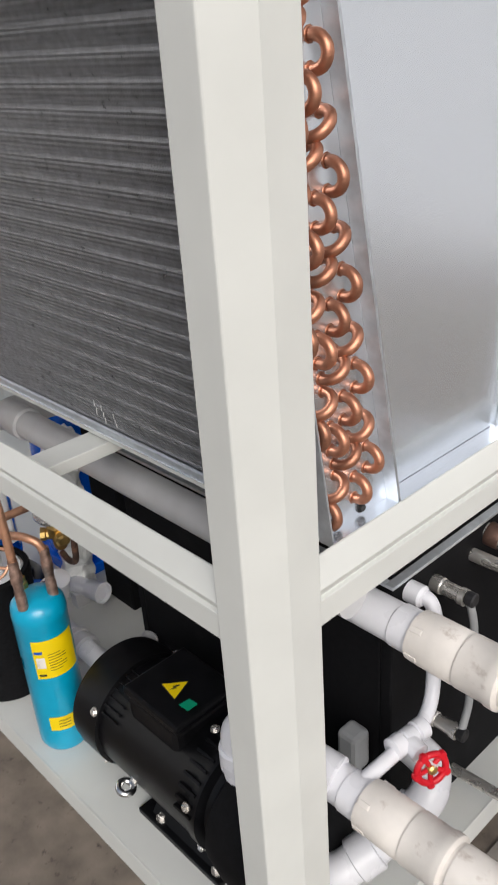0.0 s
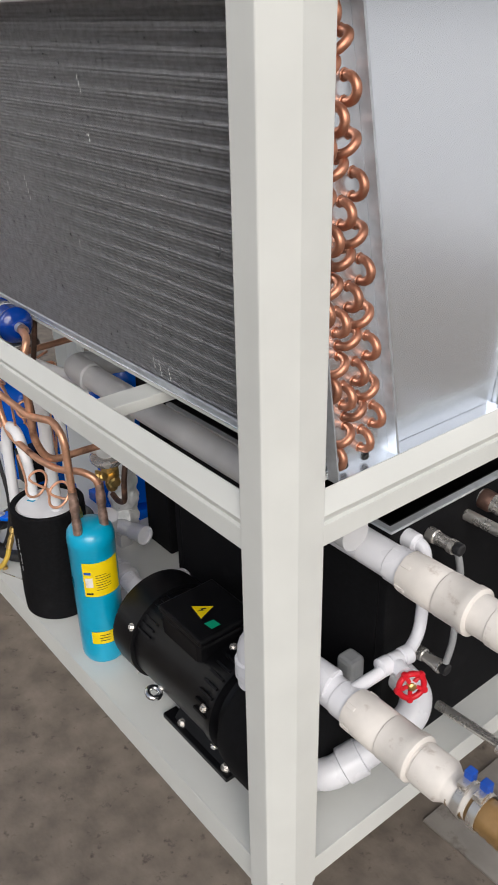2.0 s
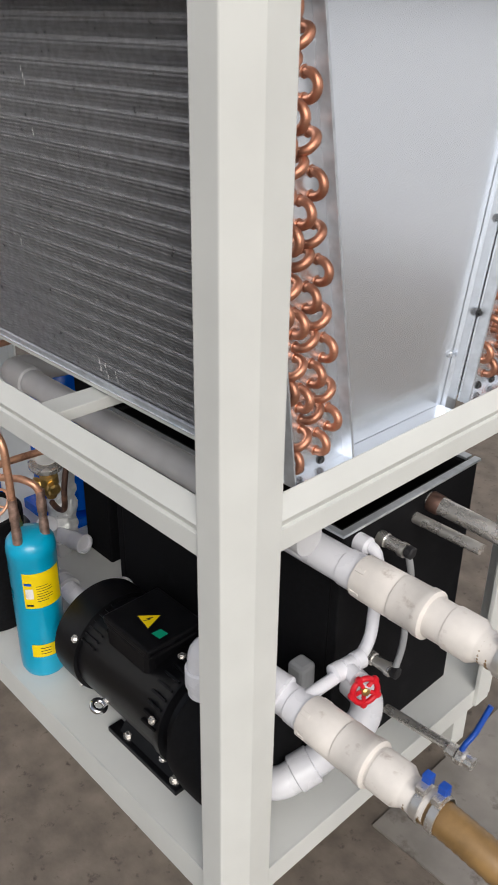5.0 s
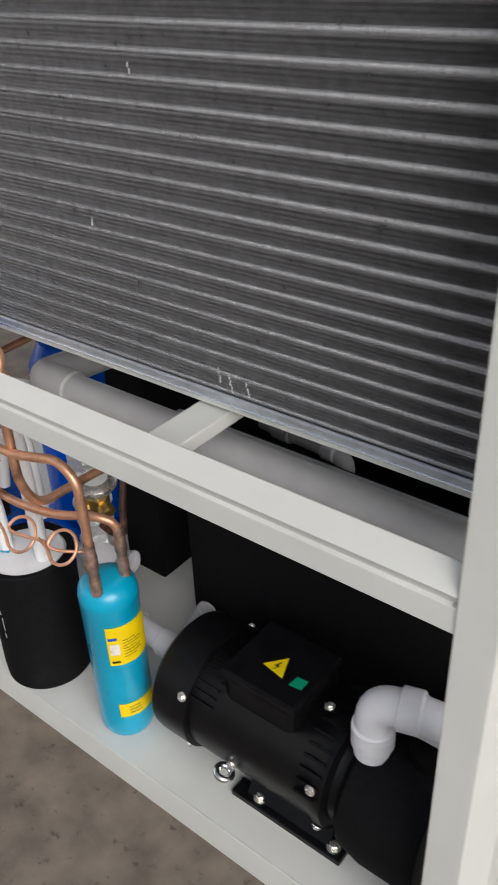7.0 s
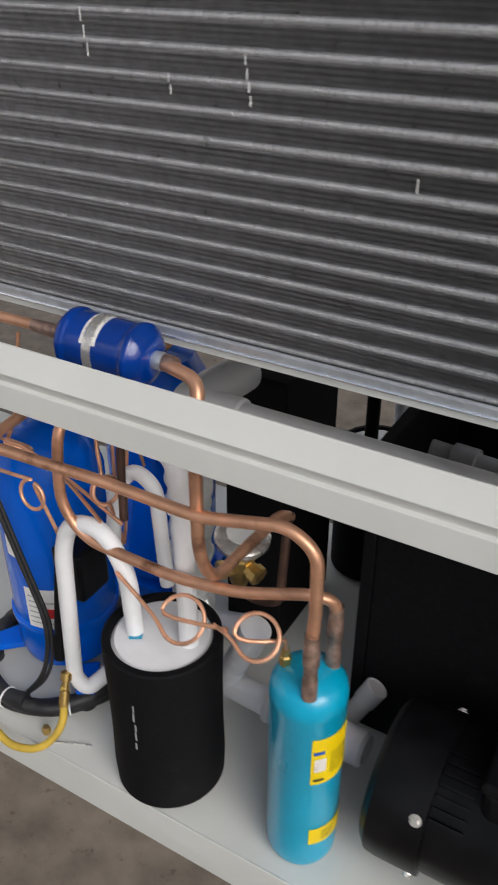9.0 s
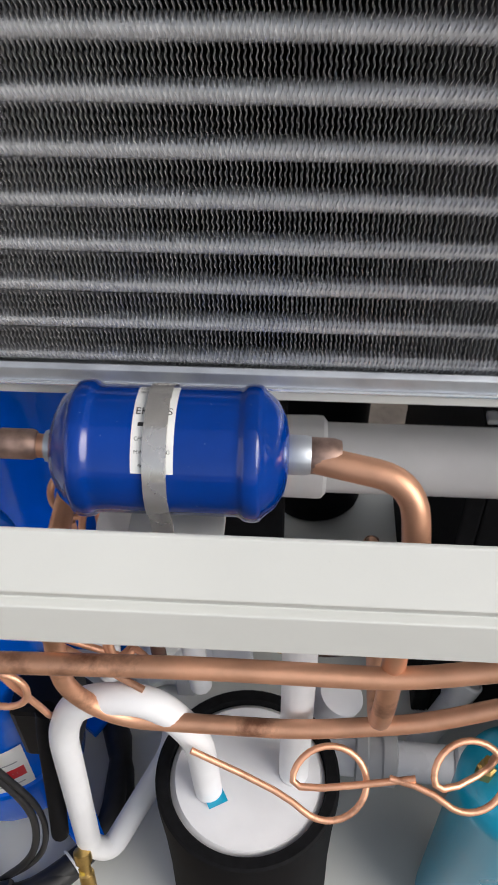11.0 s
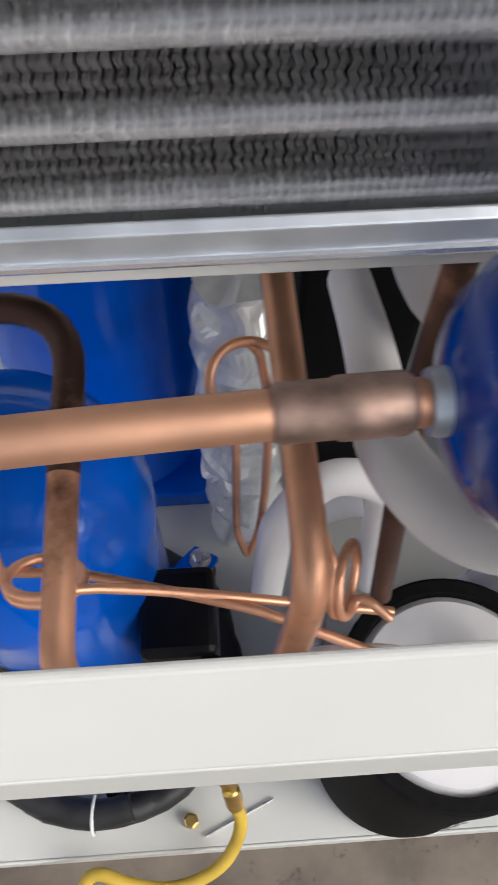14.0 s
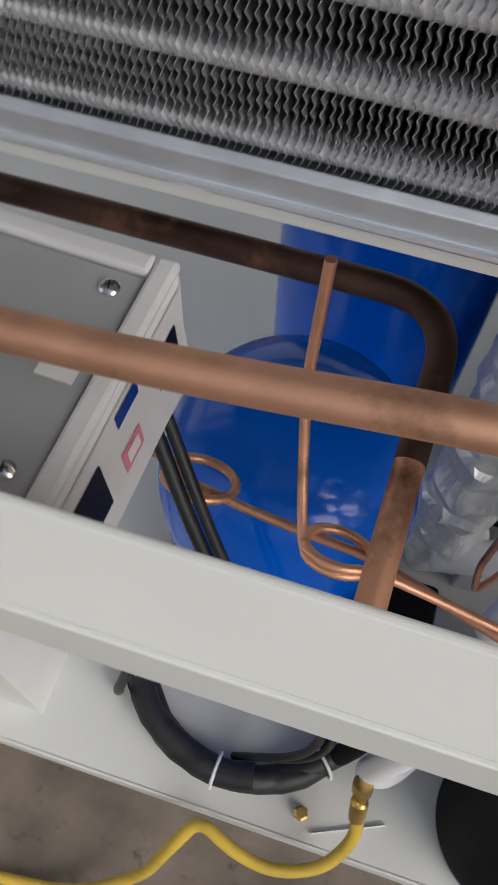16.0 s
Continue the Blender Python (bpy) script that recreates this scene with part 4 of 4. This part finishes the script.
def hose_end(name, label, y, z, x_in, x0, drop, group="water connections", k=0.86):
    """White pipe leaving the machine, scuffed union, reducer, clamped amber hose."""
    t = thing(name, label, "pipe", group)
    r = 0.0285
    part("pipe", sweep([(x_in, y, z), (x0 + 0.03, y, z)], r, 32), PVC, t, smooth=True)
    part("sleeve", lathe((x0 - 0.03, y, z), (1, 0, 0), [(r + 0.0003, 0), (r + 0.002, 0.002), (r + 0.002, 0.03)], 36), PVC, t, smooth=True)
    un = part("union", lathe((x0, y, z), (1, 0, 0), [(0.0300, 0), (0.0345, 0.002), (0.0355, 0.02), (0.036, 0.068), (0.0345, 0.070), (0.0345, 0.073), (0.0365, 0.075), (0.0365, 0.115), (0.0385, 0.118), (0.0385, 0.130), (0.0330, 0.133)], 40), PVC_OLD, t, "scuffed cream plastic union", smooth=True)
    for k in range(5):
        a = radians(40 + k * 64)
        bm = box(0.004, 0.022, -0.004, 0.004, 0.034, 0.0368)
        bmesh.ops.transform(bm, verts=bm.verts, matrix=Matrix.Translation((x0, y, z)) @ Matrix.Rotation(a, 4, "X"))
        part("lug", bm, PVC_OLD, un, bevel=0.001)
    q = (0.03, 0.070) if z > 0.6 else (0.004, 0.046)
    part("reducer", lathe((x0 + 0.133, y, z), (1, 0, 0), [(0.0315, 0), (0.0315, q[0]), (0.0335, q[0] + 0.002), (0.0335, q[1]), (0.027, q[1] + 0.010), (0.0255, q[1] + 0.012), (0.0255, q[1] + 0.05)], 36), PVC_OLD, t, "pale plastic reducer", smooth=True)
    xh = x0 + (0.250 if z > 0.6 else 0.215)
    hp = rounded([(xh - 0.035, y, z), (xh + 0.05, y, z - 0.004), (xh + 0.14, y + 0.01, z - drop * 0.30), (xh + 0.24, y + 0.02, z - drop), (xh + 0.9, y + 0.1, max(0.04, z - drop * 2.2))], 0.12, 14)
    fine = []
    for a, b in zip(hp, hp[1:]):
        m = max(1, int((b - a).length / 0.006))
        fine += [a.lerp(b, i / m) for i in range(m)]
    part("hose", sweep(fine, 0.0245, 22, ripple=0.05), HOSE, t, "amber ribbed hose", smooth=True)
    for k, dxk in enumerate((0.0, 0.026)):
        cl = part("clamp", lathe((xh + dxk - 0.006, y, z - 0.001), (1, 0, 0), [(0.0275, 0), (0.0288, 0.0005), (0.0288, 0.0125), (0.0275, 0.013)], 32, cap=False), STEEL, t, "steel hose clamp", smooth=True)
        part("key", box(xh + dxk - 0.008, xh + dxk + 0.006, y - 0.002, y + 0.012, z + 0.031, z + 0.050), BLUE_PLASTIC, cl, "blue plastic thumb key", bevel=0.002)
        part("housing", box(xh + dxk - 0.0075, xh + dxk + 0.0065, y - 0.016, y + 0.006, z + 0.027, z + 0.0375), STEEL, cl, bevel=0.001)
    return t


hose_end("water_outlet", "white and cream plastic water outlet with a clamped hose", 0.165, 0.472, -0.16, -0.004, 0.10)
hose_end("water_inlet", "white and cream plastic water inlet with a clamped hose", 0.285, 0.668, -0.30, -0.018, 0.12)

# drain branch under the outlet
br = thing("suction_bend", "white plastic pipe bend lying on the base", "pipe")
part("bend", pipe([(-0.17, 0.155, 0.25), (-0.13, 0.155, 0.245), (-0.075, 0.175, 0.245), (-0.05, 0.23, 0.275), (-0.01, 0.32, 0.345), (-0.03, 0.355, 0.365), (-0.078, 0.36, 0.37)], 0.0285, 0.06, 28), PVC, br, smooth=True)
part("socket", lathe((-0.062, 0.205, 0.262), (0.4, 0.85, 0.45), [(0.030, 0), (0.0335, 0.002), (0.0335, 0.038), (0.030, 0.04)], 32), PVC, br, smooth=True)
part("socket", lathe((-0.032, 0.272, 0.307), (0.36, 0.8, 0.62), [(0.030, 0), (0.0335, 0.002), (0.0335, 0.038), (0.030, 0.04)], 32), PVC, br, smooth=True)
by = thing("bypass_tube", "thin white plastic bypass tube with a red hand valve", "tube")
part("tube", pipe([(-0.075, 0.348, 0.672), (-0.045, 0.352, 0.672), (-0.035, 0.352, 0.64), (-0.035, 0.352, 0.56), (-0.025, 0.335, 0.508), (-0.012, 0.285, 0.498), (-0.02, 0.165, 0.490)], 0.0105, 0.035, 18), PVC, by, smooth=True)
part("elbow_cap", lathe((-0.078, 0.348, 0.672), (1, 0, 0), [(0.016, 0), (0.016, 0.022), (0.012, 0.026)], 20), PVC, by, smooth=True)
part("valve_body", lathe((-0.012, 0.300, 0.500), (-0.1, -1, 0.0), [(0.014, 0), (0.016, 0.002), (0.016, 0.018), (0.012, 0.02), (0.015, 0.024), (0.015, 0.040), (0.012, 0.042), (0.016, 0.046), (0.016, 0.064), (0.013, 0.066)], 24), PVC, by, smooth=True)
part("bonnet", lathe((-0.008, 0.262, 0.500), (0.8, -0.15, -0.12), [(0.013, 0), (0.014, 0.02), (0.010, 0.022), (0.006, 0.024), (0.006, 0.048)], 20), PVC, by, smooth=True)
hw = Vector((0.034, 0.252, 0.492))
n = Vector((0.8, -0.35, 0.15)).normalized()
wheel = part("handwheel", sweep(loop_points(hw, n, 0.0215, 1.0, 0, 0.0, 36), 0.0048, 10), RED, by, "red plastic handwheel", smooth=True)
d, u, v = basis(n)
for k in range(5):
    a = k * math.tau / 5
    part("spoke", sweep([hw - d * 0.002, hw + (u * math.cos(a) + v * math.sin(a)) * 0.0205], 0.0036, 8), RED, wheel, smooth=True)
    part("grip", lathe(hw + (u * math.cos(a) + v * math.sin(a)) * 0.0235 - d * 0.004, d, [(0.005, 0), (0.0062, 0.002), (0.0062, 0.007), (0.005, 0.009)], 10), RED, wheel, smooth=True)
part("hub", lathe(hw - d * 0.005, d, [(0.007, 0), (0.007, 0.010), (0.004, 0.012)], 14), BRASS, wheel)

# ---- water tank ----
tank = thing("water_tank", "open black foam-clad water tank with a metal rim", "tank")
tx0, tx1, ty0, ty1, tz1 = -0.715, -0.078, 0.310, 0.690, 0.695
part("end_wall", box(tx1 - 0.02, tx1, ty0, ty1, BASE, tz1), FOAM, tank, bevel=0.003)
part("end_wall", box(tx0, tx0 + 0.02, ty0, ty1, BASE, tz1), FOAM, tank, bevel=0.003)
part("side_wall", box(tx0 + 0.0202, tx1 - 0.0202, ty0, ty0 + 0.02, BASE, tz1), FOAM, tank, bevel=0.003)
part("side_wall", box(tx0 + 0.0202, tx1 - 0.0202, ty1 - 0.02, ty1, BASE, tz1), FOAM, tank, bevel=0.003)
part("floor", box(tx0 + 0.021, tx1 - 0.021, ty0 + 0.021, ty1 - 0.021, BASE + 0.001, BASE + 0.02), FOAM, tank)
bm = box(tx1 - 0.010, tx1 + 0.004, ty0 - 0.004, ty1 + 0.004, tz1 + 0.0005, tz1 + 0.006)
part("rim", bm, GALV_DULL, tank, "dull metal rim", bevel=0.001)
part("rim", box(tx0, tx1 - 0.0102, ty0 - 0.004, ty0 + 0.008, tz1 + 0.0005, tz1 + 0.006), GALV_DULL, tank, bevel=0.001)
part("rim", box(tx0, tx1 - 0.0162, ty1 - 0.016, ty1 + 0.004, tz1 + 0.0005, tz1 + 0.006), GALV_DULL, tank, bevel=0.001)
part("overflow", sweep([(tx1 - 0.01, 0.505, 0.650), (0.055, 0.505, 0.650)], 0.0105, 18), STEEL, tank, "plain steel overflow pipe", smooth=True)
part("level_stub", lathe((tx1, 0.405, 0.655), (1, 0, -0.02), [(0.012, 0), (0.013, 0.002), (0.013, 0.016), (0.011, 0.018), (0.011, 0.045), (0.013, 0.046), (0.013, 0.055)], 18), STEEL, tank, smooth=True)
part("level_stub", lathe((tx1, 0.405, 0.40), (1, 0, -0.02), [(0.012, 0), (0.013, 0.002), (0.013, 0.016), (0.011, 0.018), (0.011, 0.045), (0.013, 0.046), (0.013, 0.055)], 18), STEEL, tank, smooth=True)
part("level_tube", pipe([(-0.03, 0.405, 0.655), (-0.018, 0.408, 0.645), (-0.016, 0.42, 0.60), (-0.016, 0.42, 0.45), (-0.018, 0.408, 0.405), (-0.03, 0.405, 0.40)], 0.006, 0.02, 12), GREY, tank, "clouded sight tube", smooth=True)
for z in (0.655, 0.40):
    part("hose_clip", lathe((-0.022, 0.4055, z), (1, 0, 0), [(0.009, 0), (0.011, 0.002), (0.011, 0.012), (0.008, 0.014)], 14), RUBBER, tank)
part("drain", sweep([(tx1 - 0.01, 0.485, 0.215), (0.0, 0.482, 0.225), (0.085, 0.477, 0.238)], 0.0095, 16), STEEL, tank, "steel drain pipe", smooth=True)
dv = part("drain_valve", lathe((0.07, 0.474, 0.236), (1, 0.04, -0.04), [(0.011, 0), (0.015, 0.003), (0.015, 0.02), (0.017, 0.024), (0.017, 0.036), (0.013, 0.04), (0.013, 0.055)], 12), STEEL, tank, "ball valve with a blue lever")
part("lever", pipe([(0.098, 0.474, 0.246), (0.10, 0.482, 0.262), (0.105, 0.50, 0.275), (0.112, 0.53, 0.33)], 0.0055, 0.02, 10), BLUE_PLASTIC, dv, smooth=True)

funnel = thing("filler_spout", "bright steel filler pipe with a tapered open cup", "spout")
part("pipe", pipe([(-0.085, 0.545, 0.670), (0.075, 0.56, 0.652), (0.105, 0.562, 0.664)], 0.0165, 0.03, 22), STEEL, funnel, smooth=True)
part("collar", lathe((-0.0779, 0.5457, 0.6688), (1, 0.08, -0.14), [(0.018, 0), (0.019, 0.002), (0.019, 0.02), (0.0172, 0.023)], 20), COPPER_DARK, funnel, smooth=True)
part("cup", lathe((0.115, 0.563, 0.655), (0, 0, 1), [(0.010, 0), (0.022, 0.006), (0.024, 0.03), (0.026, 0.034), (0.024, 0.038), (0.036, 0.092), (0.039, 0.094), (0.039, 0.128), (0.0365, 0.128), (0.036, 0.095), (0.024, 0.05), (0, 0.045)], 36), STEEL, funnel, smooth=True)
part("rolled_lip", lathe((0.115, 0.563, 0.783), (0, 0, 1), [(0.036, 0), (0.041, 0.001), (0.041, 0.005), (0.036, 0.006), (0, 0.004)], 36), GREY, funnel, smooth=True)

evap = thing("evaporator_box", "black foam-clad evaporator standing behind the receiver", "evaporator")
part("body", box(-1.000, -0.890, 0.40, 0.60, BASE, 0.70), FOAM, evap, bevel=0.006)
part("top_flange", box(-1.002, -0.888, 0.398, 0.602, 0.7005, 0.704), FOAM, evap, bevel=0.001)
acc_b = thing("suction_accumulator", "second accumulator in black foam with a white top", "accumulator")
bx, by = -0.845, 0.700
part("sleeve", lathe((bx, by, BASE), (0, 0, 1), [(0.070, 0), (0.076, 0.004), (0.077, 0.262), (0.0765, 0.276), (0.074, 0.2785), (0.0675, 0.2785), (0.0665, 0.262)], 48), FOAM, acc_b, smooth=True)
part("cap", lathe((bx, by, BASE + 0.258), (0, 0, 1), [(0.0663, 0), (0.0660, 0.012), (0.061, 0.017), (0, 0.019)], 40), WRAP, acc_b, "white foam top", smooth=True)
single("insulated_pipe", pipe([(bx - 0.004, by - 0.035, 0.449), (bx - 0.004, by - 0.035, 0.66), (bx - 0.03, by - 0.05, 0.72), (bx - 0.14, by - 0.06, 0.73)], 0.0125, 0.04, 16), FOAM, "black foam-wrapped pipe rising from the second accumulator", "pipe")
single("insulated_pipe", pipe([(bx + 0.034, by + 0.005, 0.449), (bx + 0.034, by + 0.005, 0.66), (bx + 0.01, by + 0.02, 0.72), (bx - 0.16, by + 0.02, 0.73)], 0.0115, 0.04, 16), WRAP, "white foam-wrapped pipe rising from the second accumulator", "pipe")

# ---- control box ----
cb = thing("control_box", "white plastic control module with a clear grey cover and printed side", "control box")
bx0, bx1, by0, by1, bz0, bz1 = -1.40, -1.251, 0.034, 0.152, 0.745, 0.810
bm = box(bx0, bx1, by0, by1, bz0, bz1)
part("housing", bm, PLASTIC, cb, bevel=0.003)
part("sloped_side", prism([(bx1 + 0.0005, bz1 - 0.004), (bx1 + 0.004, bz0 + 0.004), (bx1 + 0.0005, bz0 + 0.004)], "y", by0 + 0.004, by1 - 0.006), PLASTIC, cb)
part("rim", box(bx1 - 0.0095, bx1, by0, by1, bz1 + 0.0005, bz1 + 0.006), PLASTIC, cb, bevel=0.002)
part("rim", box(bx0, bx1 - 0.0098, by1 - 0.010, by1, bz1 + 0.0005, bz1 + 0.006), PLASTIC, cb, bevel=0.002)
part("cover", box(bx0 + 0.004, bx1 - 0.0102, by0, by1 - 0.0105, bz1 + 0.0005, bz1 + 0.003), GREY, cb, "smooth grey cover", bevel=0.001)
for x, y in ((-1.272, 0.132), (-1.286, 0.062), (-1.272, 0.050)):
    sc = part("screw", lathe((x, y, bz1 + 0.0032), (0, 0, 1), [(0.0042, 0), (0.0042, 0.001), (0.003, 0.0022), (0, 0.0027)], 18), CHROME, cb, smooth=True)
    for ang in (0.3, 0.3 + math.pi / 2):
        bm = box(-0.0018, 0.0018, -0.0004, 0.0004, 0, 0.0003)
        bmesh.ops.transform(bm, verts=bm.verts, matrix=Matrix.Translation((x, y, bz1 + 0.0057)) @ Matrix.Rotation(ang, 4, "Z"))
        part("slot", bm, INK, sc)
part("cover_label", box(-1.281, -1.266, 0.088, 0.097, bz1 + 0.0032, bz1 + 0.0036), LABEL, cb)
# printed windows on the sloped side
sx, sz = (0.0035, -(bz1 - bz0 - 0.008))
sl = math.hypot(sx, sz)


def on_slope(u, v, lift=0.0004):
    return (bx1 + 0.0005 + sx * v / sl + lift * 0.9, u, bz1 - 0.004 + sz * v / sl + lift * 0.4)


def slope_patch(y0, y1, v0, v1, mat, name, lift=0.0005):
    part(name, wrapped([sheet_grid(y0, y1, v0, v1, 1, 1)], lambda u, v: on_slope(u, v, lift)), mat, cb)


slope_patch(0.042, 0.070, 0.010, 0.040, BLACK, "window")
slope_patch(0.118, 0.138, 0.012, 0.032, BLACK, "window")
slope_patch(0.083, 0.099, 0.026, 0.040, PINK, "mark")
slope_patch(0.086, 0.096, 0.029, 0.037, LABEL, "mark_field", 0.0009)
slope_patch(0.086, 0.104, 0.003, 0.011, NAVY, "strip")
cb.matrix_world = Matrix.Translation((-1.251, 0.152, 0)) @ Matrix.Rotation(radians(-3), 4, "Z") @ Matrix.Translation((1.251, -0.152, 0))
stand = thing("module_stand", "cream painted shelf bracket under the control module", "bracket")
part("shelf", box(-1.44, -1.275, 0.05, 0.20, 0.738, 0.7445), PAINT, stand)
part("leg", box(-1.44, -1.40, 0.05, 0.20, BASE, 0.7375), PAINT, stand, bevel=0.001)

# ---- loose hoses and cables ----
hose = thing("coiled_hose", "black rubber hose coiled round the compressor feet", "hose")
pts = []
for k in range(0, 100):
    a = k / 40 * math.tau + 2.0
    pts.append((-1.205 + 0.128 * math.cos(a) + 0.004 * math.sin(k), 0.185 + 0.135 * math.sin(a), BASE + 0.011 + 0.007 * k / 40 + 0.004 * math.sin(k * 0.7)))
part("winding", sweep(pts, 0.0138, 12), RUBBER, hose, smooth=True)
for a in (4.66, 5.5):
    c = Vector((-1.205 + 0.128 * math.cos(a), 0.185 + 0.135 * math.sin(a), BASE + 0.02))
    part("cable_tie", sweep(loop_points(c, (-math.sin(a), math.cos(a), 0), 0.0175, 1.0, 0, 0), 0.0016, 6), PLASTIC, hose, "white cable tie")
for k, (off, r) in enumerate(((0.0, 0.0040), (0.010, 0.0032))):
    single("black_cable", pipe([(-1.30 + off, 0.17, 0.76), (-1.22 + off, 0.09, 0.64), (-1.17 + off, 0.085, 0.50), (-1.125 + off, 0.085, 0.36), (-1.14 + off, 0.075, 0.26), (-1.20, 0.07, BASE + 0.008)], r, 0.06, 10), RUBBER, "black cable hanging in front of the compressor", "cable", "black cables")
for off, r in ((0.012, 0.0050),):
    single("black_cable", pipe([(-1.385 + off, 0.17, 0.50), (-1.335 + off, 0.13 - off, 0.42), (-1.315 + off, 0.10, 0.33), (-1.335 + off, 0.085, 0.24), (-1.345 + off, 0.095, BASE + 0.006)], r, 0.05, 10), RUBBER, "black cable hanging beside the compressor", "cable", "black cables")
single("insulated_probe", pipe([(-1.085, 0.10, 0.54), (-1.09, 0.095, 0.50), (-1.10, 0.085, 0.38), (-1.108, 0.082, 0.31)], 0.009, 0.03, 12), FOAM, "black foam-wrapped service tube", "tube")
yh = thing("service_hose", "yellow service hose with brass end hanging over the base edge", "hose")
part("hose", pipe([(-1.082, 0.058, 0.285), (-1.070, 0.030, 0.225), (-1.09, -0.002, 0.195), (-1.134, -0.018, 0.19), (-1.177, -0.012, 0.195), (-1.212, 0.004, 0.202), (-1.235, -0.030, 0.16), (-1.26, -0.06, 0.05), (-1.33, -0.10, 0.012), (-1.50, -0.12, 0.012)], 0.0062, 0.05, 14), YELLOW_HOSE, yh, smooth=True)
part("ferrule", lathe((-1.079, 0.052, 0.272), (-0.12, 0.42, 0.9), [(0.0075, -0.018), (0.008, -0.015), (0.008, 0.008), (0.006, 0.010), (0.006, 0.022), (0.009, 0.024), (0.009, 0.036), (0.005, 0.038)], 14), BRASS, yh, "brass hose ferrule", smooth=True)
nut = lathe((-1.121, 0.04, BASE), (0, 0, 1), [(0.0075, 0), (0.0075, 0.008), (0.0055, 0.009), (0.0055, 0.013)], 6)
single("brass_nut", nut, BRASS, "loose brass flare nut lying on the base", "nut", smooth=False)
single("hex_key", pipe([(-1.108, 0.026, BASE + 0.0022), (-1.04, 0.055, BASE + 0.0022)], 0.0014, 0.01, 6), STEEL, "thin steel rod lying on the base", "rod")
single("cardboard_piece", box(-1.68, -1.478, -0.16, 0.018, 0.0005, 0.012), YELLOW_HOSE, "yellowish board lying on the floor", "board", smooth=False)
single("steel_sheet", box(-0.02, 0.55, 0.40, 1.3, 0.0006, 0.006), STEEL_SHEET, "dusty steel sheet lying on the concrete", "sheet", smooth=False)
